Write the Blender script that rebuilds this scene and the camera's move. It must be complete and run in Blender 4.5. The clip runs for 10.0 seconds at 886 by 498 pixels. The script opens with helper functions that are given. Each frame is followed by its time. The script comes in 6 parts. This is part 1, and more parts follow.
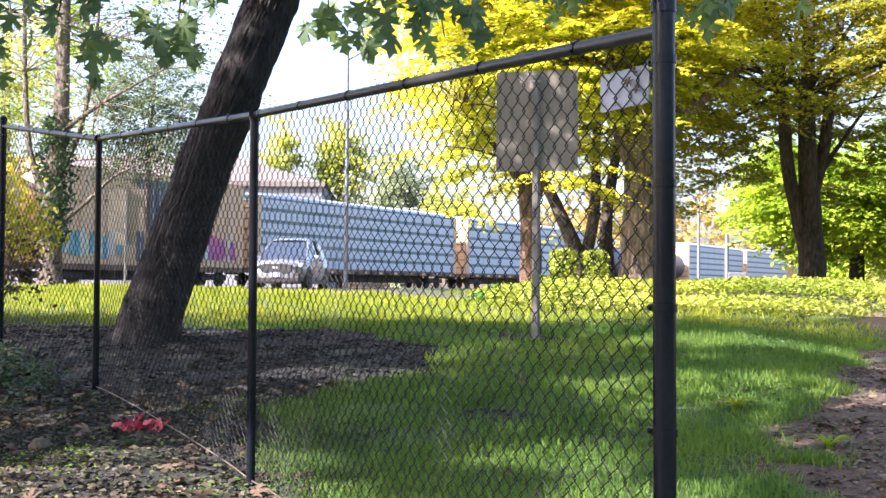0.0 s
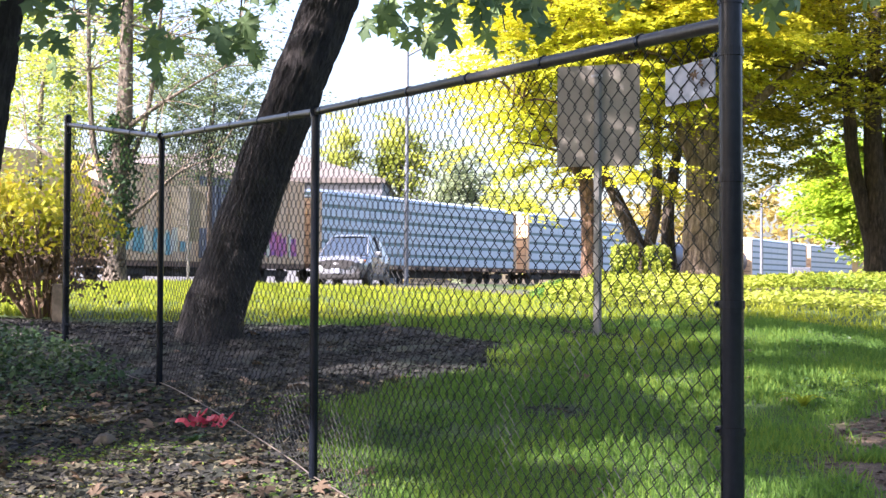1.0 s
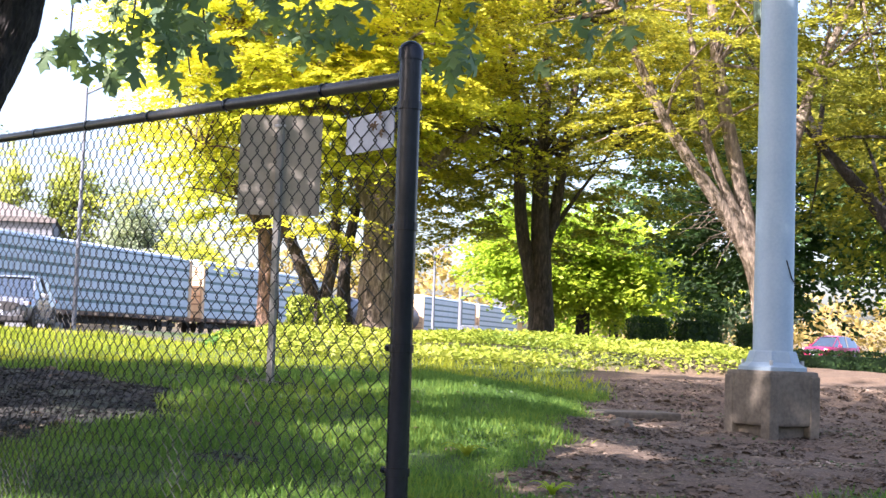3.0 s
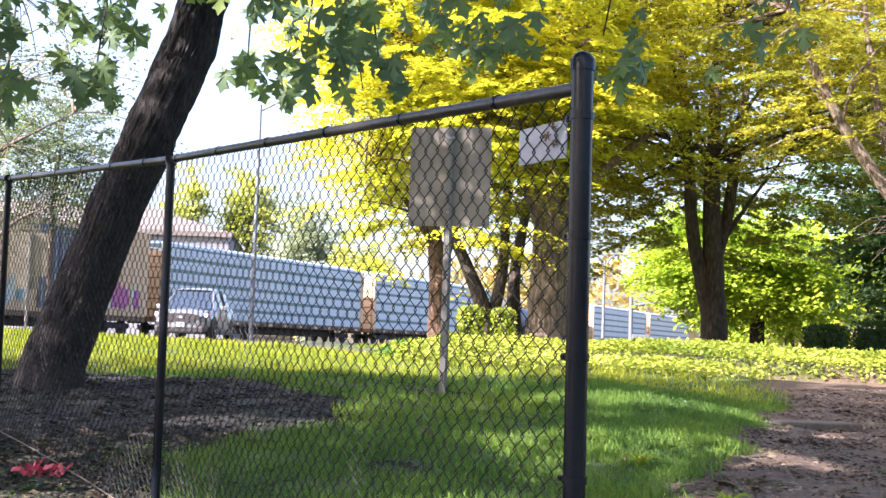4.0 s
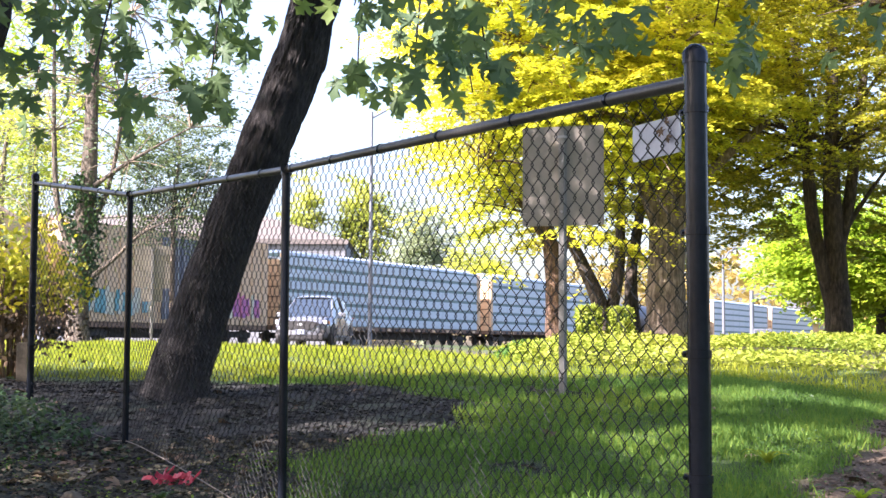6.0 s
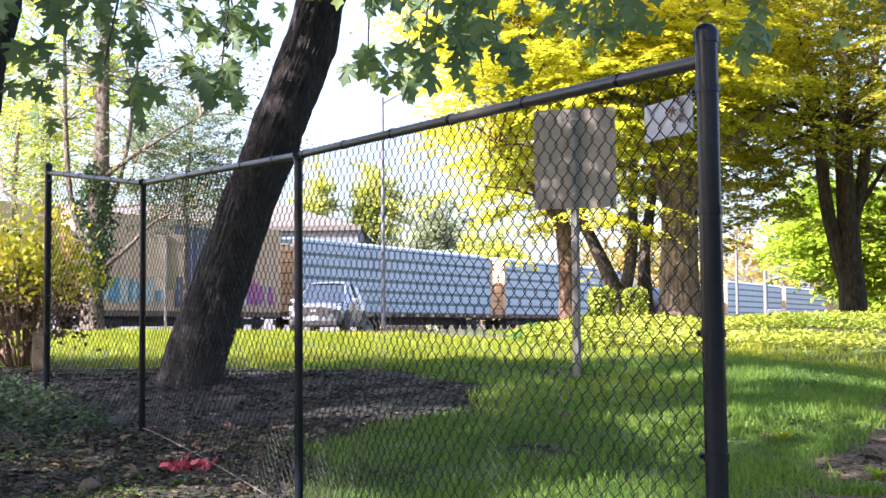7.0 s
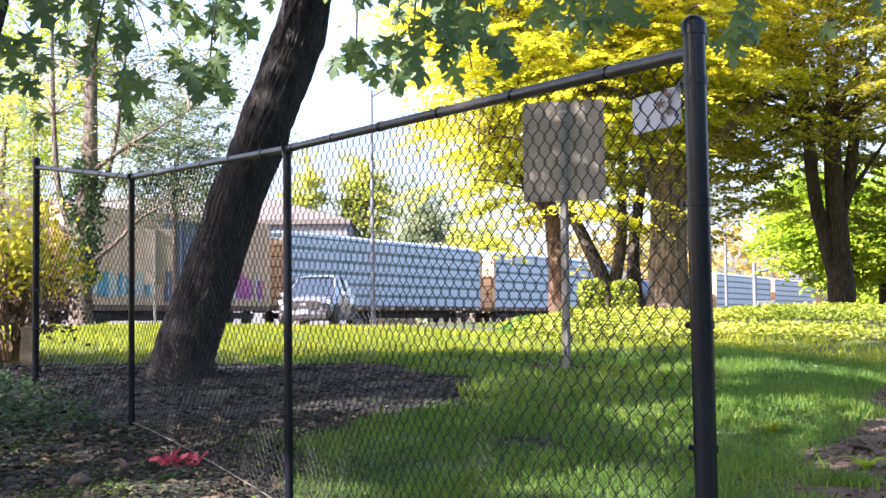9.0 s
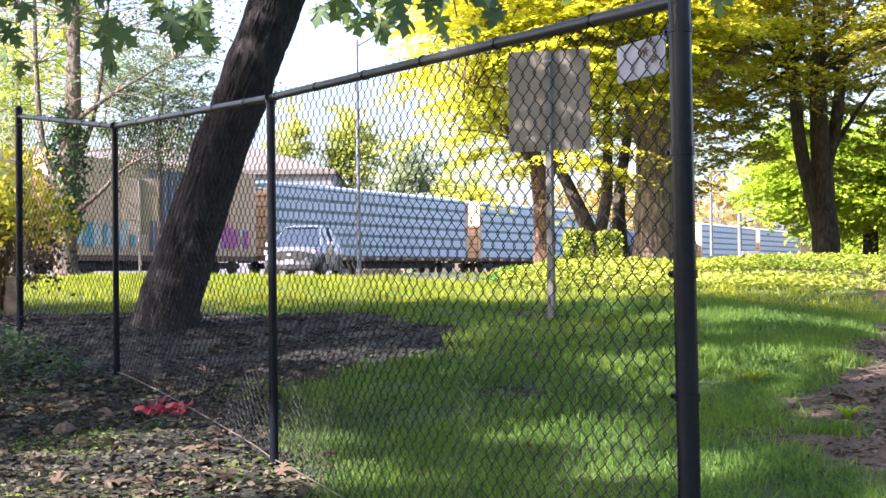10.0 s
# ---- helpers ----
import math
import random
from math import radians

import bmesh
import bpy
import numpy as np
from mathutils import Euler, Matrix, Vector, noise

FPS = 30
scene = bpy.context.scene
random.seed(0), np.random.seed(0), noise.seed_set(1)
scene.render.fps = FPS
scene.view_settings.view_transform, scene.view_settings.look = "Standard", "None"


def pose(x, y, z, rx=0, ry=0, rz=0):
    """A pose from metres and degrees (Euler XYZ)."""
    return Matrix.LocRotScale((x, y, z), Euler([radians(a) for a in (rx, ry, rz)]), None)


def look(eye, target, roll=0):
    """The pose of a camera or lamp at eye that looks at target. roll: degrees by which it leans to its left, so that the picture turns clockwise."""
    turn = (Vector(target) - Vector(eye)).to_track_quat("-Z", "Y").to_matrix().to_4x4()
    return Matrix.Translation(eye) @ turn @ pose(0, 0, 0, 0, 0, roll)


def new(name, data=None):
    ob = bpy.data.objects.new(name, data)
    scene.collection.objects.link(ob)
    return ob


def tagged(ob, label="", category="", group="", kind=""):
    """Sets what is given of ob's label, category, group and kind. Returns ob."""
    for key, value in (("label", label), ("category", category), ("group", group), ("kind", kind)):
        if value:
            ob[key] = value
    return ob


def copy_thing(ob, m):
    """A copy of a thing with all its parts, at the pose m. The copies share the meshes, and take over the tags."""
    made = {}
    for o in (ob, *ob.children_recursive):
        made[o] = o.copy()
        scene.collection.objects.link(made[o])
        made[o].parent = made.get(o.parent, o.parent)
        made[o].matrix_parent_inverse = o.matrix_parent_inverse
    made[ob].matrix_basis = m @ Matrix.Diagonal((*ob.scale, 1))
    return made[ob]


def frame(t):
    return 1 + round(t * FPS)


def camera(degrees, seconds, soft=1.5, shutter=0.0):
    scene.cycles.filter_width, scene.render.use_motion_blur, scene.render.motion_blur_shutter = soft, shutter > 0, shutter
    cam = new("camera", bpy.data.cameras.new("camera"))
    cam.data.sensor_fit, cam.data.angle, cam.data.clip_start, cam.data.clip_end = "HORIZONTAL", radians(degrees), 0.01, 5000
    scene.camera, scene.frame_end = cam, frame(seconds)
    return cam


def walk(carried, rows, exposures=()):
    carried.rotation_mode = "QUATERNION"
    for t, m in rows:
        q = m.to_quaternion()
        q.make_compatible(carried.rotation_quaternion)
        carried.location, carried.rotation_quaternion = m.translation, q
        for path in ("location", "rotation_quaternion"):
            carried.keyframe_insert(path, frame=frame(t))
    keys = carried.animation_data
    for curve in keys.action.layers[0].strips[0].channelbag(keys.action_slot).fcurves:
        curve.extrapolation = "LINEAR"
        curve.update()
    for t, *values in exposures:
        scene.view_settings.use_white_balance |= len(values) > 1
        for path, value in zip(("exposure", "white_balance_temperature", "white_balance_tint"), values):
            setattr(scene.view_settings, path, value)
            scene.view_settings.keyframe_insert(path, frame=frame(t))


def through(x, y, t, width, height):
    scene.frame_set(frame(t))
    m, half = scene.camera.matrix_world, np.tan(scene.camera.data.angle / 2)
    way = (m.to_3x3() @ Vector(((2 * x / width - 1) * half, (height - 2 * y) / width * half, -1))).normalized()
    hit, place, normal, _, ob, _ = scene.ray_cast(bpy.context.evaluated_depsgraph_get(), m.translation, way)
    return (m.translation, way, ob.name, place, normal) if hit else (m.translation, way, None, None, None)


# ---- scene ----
cam = camera(36.4, 10.0)
PATH = [
    (0, (0.032, -0.525, 1.519), (0.095, 1.474, 1.576), 0.4),
    (0.5, (0.027, -0.52, 1.517), (0.005, 1.479, 1.569), 0.3),
    (1, (0.025, -0.496, 1.522), (-0.001, 1.503, 1.572), 0.3),
    (1.5, (0.025, -0.516, 1.519), (0.083, 1.483, 1.57), 0.4),
    (2, (0.037, -0.505, 1.527), (0.375, 1.465, 1.588), 1.1),
    (2.2, (0.031, -0.539, 1.523), (0.512, 1.401, 1.607), 1.5),
    (3.3, (0.018, -0.551, 1.489), (0.434, 1.4, 1.634), 2.5),
    (3.5, (0.013, -0.56, 1.489), (0.387, 1.4, 1.631), 2.3),
    (4, (0.0, -0.577, 1.49), (0.198, 1.408, 1.633), 1.9),
    (4.5, (-0.002, -0.572, 1.497), (0.107, 1.419, 1.659), 1.3),
    (5, (-0.005, -0.574, 1.491), (0.066, 1.418, 1.654), 1.0),
    (5.5, (-0.002, -0.566, 1.493), (0.037, 1.428, 1.645), 0.8),
    (6, (-0.002, -0.57, 1.492), (0.026, 1.425, 1.634), 0.3),
    (6.2, (-0.003, -0.58, 1.484), (0.018, 1.415, 1.608), -0.1),
    (7.5, (-0.005, -0.578, 1.488), (0.004, 1.418, 1.607), -0.5),
    (8, (-0.005, -0.582, 1.487), (0.006, 1.414, 1.606), -0.6),
    (8.5, (-0.004, -0.582, 1.484), (0.013, 1.415, 1.598), -0.7),
    (9, (-0.003, -0.579, 1.486), (0.022, 1.418, 1.595), -0.7),
    (9.5, (0.001, -0.576, 1.488), (0.037, 1.421, 1.591), -0.8),
    (10, (0.004, -0.571, 1.483), (0.049, 1.428, 1.518), -0.7),
]
walk(cam, [(t, look(eye, target, roll)) for t, eye, target, roll in PATH])

# ---- light ----
SUN_DIR = Vector((-0.75, -0.42, 0.62)).normalized()
world = bpy.data.worlds.new("sky")
scene.world = world
world.use_nodes = True
wn = world.node_tree
sky = wn.nodes.new("ShaderNodeTexSky")
sky.sky_type = "NISHITA"
sky.sun_disc = False
sky.sun_elevation = math.asin(SUN_DIR.z)
sky.sun_rotation = math.atan2(SUN_DIR.x, SUN_DIR.y)
sky.dust_density = 4.0
wn.links.new(sky.outputs["Color"], wn.nodes["Background"].inputs["Color"])
wn.nodes["Background"].inputs["Strength"].default_value = 0.135
sun_data = bpy.data.lights.new("sun", "SUN")
sun_data.energy = 5.0
sun_data.angle = radians(0.6)
sun_data.color = (1.0, 0.92, 0.83)
sun = new("sun", sun_data)
sun.matrix_world = look(SUN_DIR * 60, (0, 0, 0))
scene.view_settings.exposure = 2.07
scene.view_settings.use_white_balance = True
scene.view_settings.white_balance_temperature = 6150
scene.view_settings.white_balance_tint = 24


# ---- small tools ----
class Geo:
    """Vertices and faces gathered for one mesh."""

    def __init__(self):
        self.v, self.f = [], []

    def add(self, verts, faces):
        n = len(self.v)
        self.v += [tuple(p) for p in verts]
        self.f += [tuple(i + n for i in f) for f in faces]
        return self

    def box(self, size, at=(0, 0, 0), m=None, bevel=0.0):
        bm = bmesh.new()
        bmesh.ops.create_cube(bm, size=1)
        bmesh.ops.scale(bm, vec=size, verts=bm.verts)
        if bevel:
            bmesh.ops.bevel(bm, geom=bm.edges[:], offset=bevel, segments=2, affect="EDGES", profile=0.6)
        bmesh.ops.translate(bm, vec=at, verts=bm.verts)
        if m is not None:
            bmesh.ops.transform(bm, matrix=m, verts=bm.verts)
        bm.verts.index_update()
        self.add([v.co for v in bm.verts], [[v.index for v in f.verts] for f in bm.faces])
        bm.free()
        return self

    def tube(self, pts, radii, seg=8, caps=True, wobble=0.0):
        pts = [Vector(p) for p in pts]
        if not isinstance(radii, (list, tuple)):
            radii = [radii] * len(pts)
        base = len(self.v)
        ref = None
        for i, p in enumerate(pts):
            d = (pts[min(i + 1, len(pts) - 1)] - pts[max(i - 1, 0)]).normalized()
            if ref is None:
                ref = d.orthogonal().normalized()
            u = (ref - d * ref.dot(d)).normalized()
            ref = u
            w = d.cross(u)
            for k in range(seg):
                a = 2 * math.pi * k / seg
                r = radii[i]
                if wobble:
                    r *= 1 + wobble * noise.noise((p + (u * math.cos(a) + w * math.sin(a)) * r) * 3.0)
                self.v.append(tuple(p + (u * math.cos(a) + w * math.sin(a)) * r))
        for i in range(len(pts) - 1):
            for k in range(seg):
                a, b = base + i * seg + k, base + i * seg + (k + 1) % seg
                self.f.append((a, b, b + seg, a + seg))
        if caps:
            self.f.append(tuple(base + k for k in reversed(range(seg))))
            self.f.append(tuple(base + (len(pts) - 1) * seg + k for k in range(seg)))
        return self

    def lathe(self, profile, at=(0, 0, 0), seg=16, m=None):
        """Rings of (radius, height) about the upright axis."""
        m = m or Matrix.Identity(4)
        base = len(self.v)
        for r, z in profile:
            for k in range(seg):
                a = 2 * math.pi * k / seg
                self.v.append(tuple(m @ (Vector(at) + Vector((r * math.cos(a), r * math.sin(a), z)))))
        for i in range(len(profile) - 1):
            for k in range(seg):
                a, b = base + i * seg + k, base + i * seg + (k + 1) % seg
                self.f.append((a, b, b + seg, a + seg))
        self.f.append(tuple(base + k for k in reversed(range(seg))))
        self.f.append(tuple(base + (len(profile) - 1) * seg + k for k in range(seg)))
        return self

    def mesh(self, name, material, smooth=False):
        me = bpy.data.meshes.new(name)
        me.from_pydata(self.v, [], self.f)
        me.validate()
        if material:
            me.materials.append(material)
        if smooth:
            me.polygons.foreach_set("use_smooth", [True] * len(me.polygons))
            me.set_sharp_from_angle(angle=radians(42))
        me.update()
        return me


def part(name, geo, material, parent, label="", smooth=False):
    """One mesh object under a thing or a part."""
    me = geo.mesh(name, material, smooth) if isinstance(geo, Geo) else geo
    ob = new(name, me)
    ob.parent = parent
    if label:
        tagged(ob, label)
    return ob


def thing(name, label, category, at=(0, 0, 0), turn=0, group="", kind=""):
    """An Empty that carries the parts of one thing."""
    ob = new(name)
    ob.empty_display_size = 0.1
    ob.matrix_basis = pose(*at, 0, 0, turn)
    return tagged(ob, label, category, group, kind)


def cloud(name, P, U, N, size, shape, faces, material):
    """A mesh of many small leaves or blades: places P, axes U, normals N, sizes."""
    U = U / np.linalg.norm(U, axis=1, keepdims=True)
    V = np.cross(N, U)
    V /= np.linalg.norm(V, axis=1, keepdims=True) + 1e-9
    N = np.cross(U, V)
    shape = np.array(shape, float)
    size = np.broadcast_to(np.asarray(size, float), (len(P),))
    W = P[:, None] + size[:, None, None] * (shape[None, :, 0:1] * U[:, None] + shape[None, :, 1:2] * V[:, None] + shape[None, :, 2:3] * N[:, None])
    k, n = len(shape), len(P)
    loops = np.concatenate([np.array(f) for f in faces])
    counts = np.array([len(f) for f in faces])
    me = bpy.data.meshes.new(name)
    me.vertices.add(n * k)
    me.vertices.foreach_set("co", W.reshape(-1).astype(np.float32))
    L = (loops[None] + k * np.arange(n)[:, None]).reshape(-1)
    me.loops.add(len(L))
    me.loops.foreach_set("vertex_index", L.astype(np.int32))
    C = np.tile(counts, n)
    me.polygons.add(len(C))
    me.polygons.foreach_set("loop_start", np.concatenate([[0], np.cumsum(C)[:-1]]).astype(np.int32))
    me.update(calc_edges=True)
    me.materials.append(material)
    return me


RNG = np.random.default_rng(7)
LEAF = [(0, 0, 0), (0.45, 0.30, 0.05), (1, 0, -0.06), (0.45, -0.30, 0.05)]
LEAF_FACES = [(0, 3, 2, 1)]


# ---- materials ----
def material(name, rough=0.7, metal=0.0):
    m = bpy.data.materials.new(name)
    m.use_nodes = True
    n = m.node_tree.nodes
    b = n["Principled BSDF"]
    b.inputs["Roughness"].default_value = rough
    b.inputs["Metallic"].default_value = metal
    return m, m.node_tree, b


def node(nt, kind, **inputs):
    n = nt.nodes.new(kind)
    for key, value in inputs.items():
        n.inputs[key].default_value = value
    return n


def ramp(nt, factor, stops):
    n = nt.nodes.new("ShaderNodeValToRGB")
    e = n.color_ramp.elements
    while len(e) < len(stops):
        e.new(0.5)
    for k, (p, c) in zip(e, stops):
        k.position = p
        k.color = (*c, 1)
    nt.links.new(factor, n.inputs["Fac"])
    return n.outputs["Color"]


def noisy(nt, scale, detail=4.0, stretch=None, rough=0.55):
    co = nt.nodes.new("ShaderNodeTexCoord")
    out = co.outputs["Object"]
    if stretch:
        mp = nt.nodes.new("ShaderNodeMapping")
        mp.inputs["Scale"].default_value = stretch
        nt.links.new(out, mp.inputs["Vector"])
        out = mp.outputs["Vector"]
    t = node(nt, "ShaderNodeTexNoise", Scale=scale, Detail=detail, Roughness=rough)
    nt.links.new(out, t.inputs["Vector"])
    return t.outputs["Fac"]


def blend(nt, factor, a, b, mode="MIX"):
    n = nt.nodes.new("ShaderNodeMix")
    n.data_type, n.blend_type = "RGBA", mode
    for key, value in ((0, factor), (6, a), (7, b)):
        if hasattr(value, "node"):
            nt.links.new(value, n.inputs[key])
        elif key == 0:
            n.inputs[0].default_value = value
        else:
            n.inputs[key].default_value = (*value, 1)
    return n.outputs[2]


def bump(nt, bsdf, height, strength=0.4, distance=0.02):
    n = node(nt, "ShaderNodeBump", Strength=strength, Distance=distance)
    nt.links.new(height, n.inputs["Height"])
    nt.links.new(n.outputs["Normal"], bsdf.inputs["Normal"])


def two_scale(name, dark, light, rough=0.7, metal=0.0, fine=40.0, coarse=2.0, relief=0.2, stretch=None):
    """A surface whose colour varies in a coarse and a fine pattern."""
    m, nt, b = material(name, rough, metal)
    a, c = noisy(nt, coarse, 5, stretch), noisy(nt, fine, 4, stretch)
    col = blend(nt, 0.45, ramp(nt, a, [(0.3, dark), (0.7, light)]), ramp(nt, c, [(0.3, dark), (0.7, light)]))
    nt.links.new(col, b.inputs["Base Color"])
    r = nt.nodes.new("ShaderNodeMapRange")
    r.inputs["To Min"].default_value, r.inputs["To Max"].default_value = max(0.05, rough - 0.12), min(1, rough + 0.12)
    nt.links.new(a, r.inputs["Value"])
    nt.links.new(r.outputs["Result"], b.inputs["Roughness"])
    if relief:
        bump(nt, b, c, relief, 0.01)
    return m


def bark(name, dark, light, scale=1.0, depth=0.03):
    m, nt, b = material(name, 0.9)
    ridge = noisy(nt, 26 * scale, 7, (1, 1, 0.22), 0.72)
    patch = noisy(nt, 2.5 * scale, 4)
    moss = noisy(nt, 6 * scale, 5)
    col = ramp(nt, ridge, [(0.36, tuple(c * 0.35 for c in dark)), (0.5, dark), (0.68, light)])
    col = blend(nt, ramp(nt, patch, [(0.45, (0, 0, 0)), (0.75, (0.6, 0.6, 0.6))]), col, tuple(0.55 * (a + c) for a, c in zip(dark, light)))
    col = blend(nt, ramp(nt, moss, [(0.62, (0, 0, 0)), (0.78, (0.5, 0.5, 0.5))]), col, (0.09, 0.10, 0.05))
    nt.links.new(col, b.inputs["Base Color"])
    bump(nt, b, ridge, 1.0, depth * 2.2)
    return m


def foliage(name, stops, through=0.5, patch=0.35, rough=0.5, sheen=0.3):
    """Leaves: colour by leaf and by patches of the crown, part of the light passes through."""
    m, nt, b = material(name, rough)
    geo = nt.nodes.new("ShaderNodeNewGeometry")
    big = noisy(nt, patch, 3)
    mixv = nt.nodes.new("ShaderNodeMath")
    mixv.operation = "MULTIPLY_ADD"
    mixv.inputs[1].default_value = 0.42
    nt.links.new(geo.outputs["Random Per Island"], mixv.inputs[0])
    sub = nt.nodes.new("ShaderNodeMath")
    sub.operation = "MULTIPLY_ADD"
    sub.inputs[1].default_value, sub.inputs[2].default_value = 1.5, -0.46
    nt.links.new(big, sub.inputs[0])
    nt.links.new(sub.outputs[0], mixv.inputs[2])
    col = ramp(nt, mixv.outputs[0], stops)
    nt.links.new(col, b.inputs["Base Color"])
    b.inputs["Specular IOR Level"].default_value = sheen
    tr = nt.nodes.new("ShaderNodeBsdfTranslucent")
    warm = blend(nt, 1.0, col, (1.0, 1.0, 0.72), "MULTIPLY")
    nt.links.new(warm, tr.inputs["Color"])
    mix = nt.nodes.new("ShaderNodeMixShader")
    mix.inputs[0].default_value = through
    nt.links.new(b.outputs[0], mix.inputs[1])
    nt.links.new(tr.outputs[0], mix.inputs[2])
    nt.links.new(mix.outputs[0], nt.nodes["Material Output"].inputs["Surface"])
    return m


M_BLACK = two_scale("black_coated_steel", (0.005, 0.007, 0.012), (0.012, 0.015, 0.022), 0.12, 0.0, 60, 5, 0.08)
M_BLACK.node_tree.nodes["Principled BSDF"].inputs["Specular IOR Level"].default_value = 0.2
M_RAIL = two_scale("weathered_black_steel", (0.012, 0.012, 0.014), (0.045, 0.042, 0.04), 0.36, 0.0, 50, 6, 0.1)
M_WIRE = two_scale("black_vinyl_wire", (0.008, 0.009, 0.009), (0.02, 0.022, 0.022), 0.5, 0.0, 80, 8, 0.0)
M_BARE_WIRE = two_scale("bare_rusty_wire", (0.07, 0.055, 0.045), (0.17, 0.145, 0.125), 0.6, 0.2, 60, 8, 0.0)
M_ALU = two_scale("dull_aluminium", (0.27, 0.242, 0.198), (0.32, 0.288, 0.238), 0.6, 0.1, 70, 3, 0.03)
M_GALV = two_scale("galvanised_steel", (0.30, 0.31, 0.32), (0.46, 0.47, 0.48), 0.45, 0.55, 60, 8, 0.05)
M_WHITE_SIGN = two_scale("white_sheet", (0.28, 0.32, 0.41), (0.36, 0.40, 0.49), 0.5, 0.0, 50, 4, 0.03)
M_POLE = two_scale("pale_blue_paint", (0.20, 0.275, 0.33), (0.275, 0.35, 0.405), 0.5, 0.0, 40, 2.5, 0.06)
M_CONCRETE = two_scale("stained_concrete", (0.05, 0.042, 0.031), (0.185, 0.155, 0.118), 0.9, 0.0, 30, 4, 0.5)
M_BARK_DARK = bark("dark_furrowed_bark", (0.030, 0.026, 0.025), (0.082, 0.071, 0.065), 1.0, 0.05)
M_BARK_PALE = bark("grey_brown_bark", (0.17, 0.132, 0.10), (0.43, 0.345, 0.265), 0.8, 0.03)
M_TWIG = two_scale("thin_twigs", (0.13, 0.10, 0.075), (0.30, 0.24, 0.18), 0.9, 0.0, 30, 3, 0.1)
M_MAPLE = foliage("maple_leaves", [(0.0, (0.085, 0.15, 0.095)), (0.55, (0.14, 0.22, 0.115)), (0.88, (0.22, 0.31, 0.09)), (1.0, (0.42, 0.52, 0.06))], 0.48, 0.35)
M_YELLOW = foliage("yellow_autumn_leaves", [(0.0, (0.15, 0.21, 0.025)), (0.30, (0.44, 0.50, 0.045)), (0.60, (0.72, 0.70, 0.06)), (1.0, (0.84, 0.74, 0.07))], 0.55, 0.45)
M_LIME = foliage("lime_green_leaves", [(0.0, (0.20, 0.27, 0.07)), (0.5, (0.42, 0.47, 0.10)), (1.0, (0.62, 0.60, 0.13))], 0.58, 0.25)
# distance haze and bluish light are mixed into this pale leaf colour
M_HAZED_GREEN = foliage("hazed_green_leaves", [(0.0, (0.16, 0.21, 0.15)), (0.5, (0.30, 0.36, 0.25)), (1.0, (0.46, 0.50, 0.33))], 0.55, 0.2)
M_TAN_LEAF = foliage("tan_autumn_leaves", [(0.0, (0.16, 0.15, 0.05)), (0.5, (0.34, 0.27, 0.09)), (1.0, (0.50, 0.37, 0.12))], 0.4, 0.05)
M_OLIVE = foliage("olive_green_leaves", [(0.0, (0.09, 0.12, 0.018)), (0.36, (0.30, 0.31, 0.033)), (0.62, (0.65, 0.59, 0.052)), (1.0, (0.84, 0.71, 0.07))], 0.6, 0.40)
# darker copy of the olive leaves, with the crown's shade put into the colour
M_SHADE_OLIVE = foliage("shaded_olive_leaves", [(0.0, (0.10, 0.13, 0.02)), (0.5, (0.28, 0.29, 0.035)), (1.0, (0.68, 0.60, 0.055))], 0.52, 0.35)
M_BARK_RUST = bark("reddish_brown_bark", (0.10, 0.06, 0.04), (0.26, 0.16, 0.10), 0.9, 0.03)
M_BARK_BROWN = bark("dark_brown_bark", (0.055, 0.044, 0.035), (0.17, 0.135, 0.10), 0.9, 0.03)
M_BARK_GREY = bark("grey_bark", (0.11, 0.09, 0.072), (0.30, 0.245, 0.19), 0.9, 0.03)
M_GREEN = foliage("fresh_green_leaves", [(0.0, (0.16, 0.28, 0.025)), (0.5, (0.34, 0.47, 0.035)), (1.0, (0.58, 0.62, 0.05))], 0.58, 0.25)
M_DEEP = foliage("deep_green_leaves", [(0.0, (0.035, 0.075, 0.03)), (0.5, (0.065, 0.13, 0.04)), (1.0, (0.15, 0.22, 0.06))], 0.45, 0.25)
M_BLUEGREEN = foliage("blue_green_leaves", [(0.0, (0.06, 0.10, 0.06)), (0.5, (0.13, 0.18, 0.10)), (1.0, (0.28, 0.30, 0.14))], 0.5, 0.2)
M_IVY = foliage("ivy_leaves", [(0.0, (0.10, 0.16, 0.02)), (0.5, (0.25, 0.31, 0.035)), (1.0, (0.50, 0.50, 0.10))], 0.35, 0.5)
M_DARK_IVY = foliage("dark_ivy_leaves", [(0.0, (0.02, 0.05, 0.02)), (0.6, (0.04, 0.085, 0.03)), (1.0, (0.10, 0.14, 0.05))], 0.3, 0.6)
M_SHRUB = foliage("yellow_shrub_leaves", [(0.0, (0.12, 0.15, 0.02)), (0.35, (0.34, 0.36, 0.03)), (0.7, (0.60, 0.52, 0.05)), (1.0, (0.66, 0.40, 0.06))], 0.45, 1.6)
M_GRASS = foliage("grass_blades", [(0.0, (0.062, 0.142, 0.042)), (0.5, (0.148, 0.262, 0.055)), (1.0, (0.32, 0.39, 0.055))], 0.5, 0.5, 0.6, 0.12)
# brighter, yellower grass: the sunlight on the far strip is put into the colour
M_SUN_GRASS = foliage("sunlit_tone_grass", [(0.0, (0.15, 0.22, 0.03)), (0.5, (0.30, 0.36, 0.04)), (1.0, (0.48, 0.48, 0.055))], 0.52, 0.5, 0.6, 0.12)
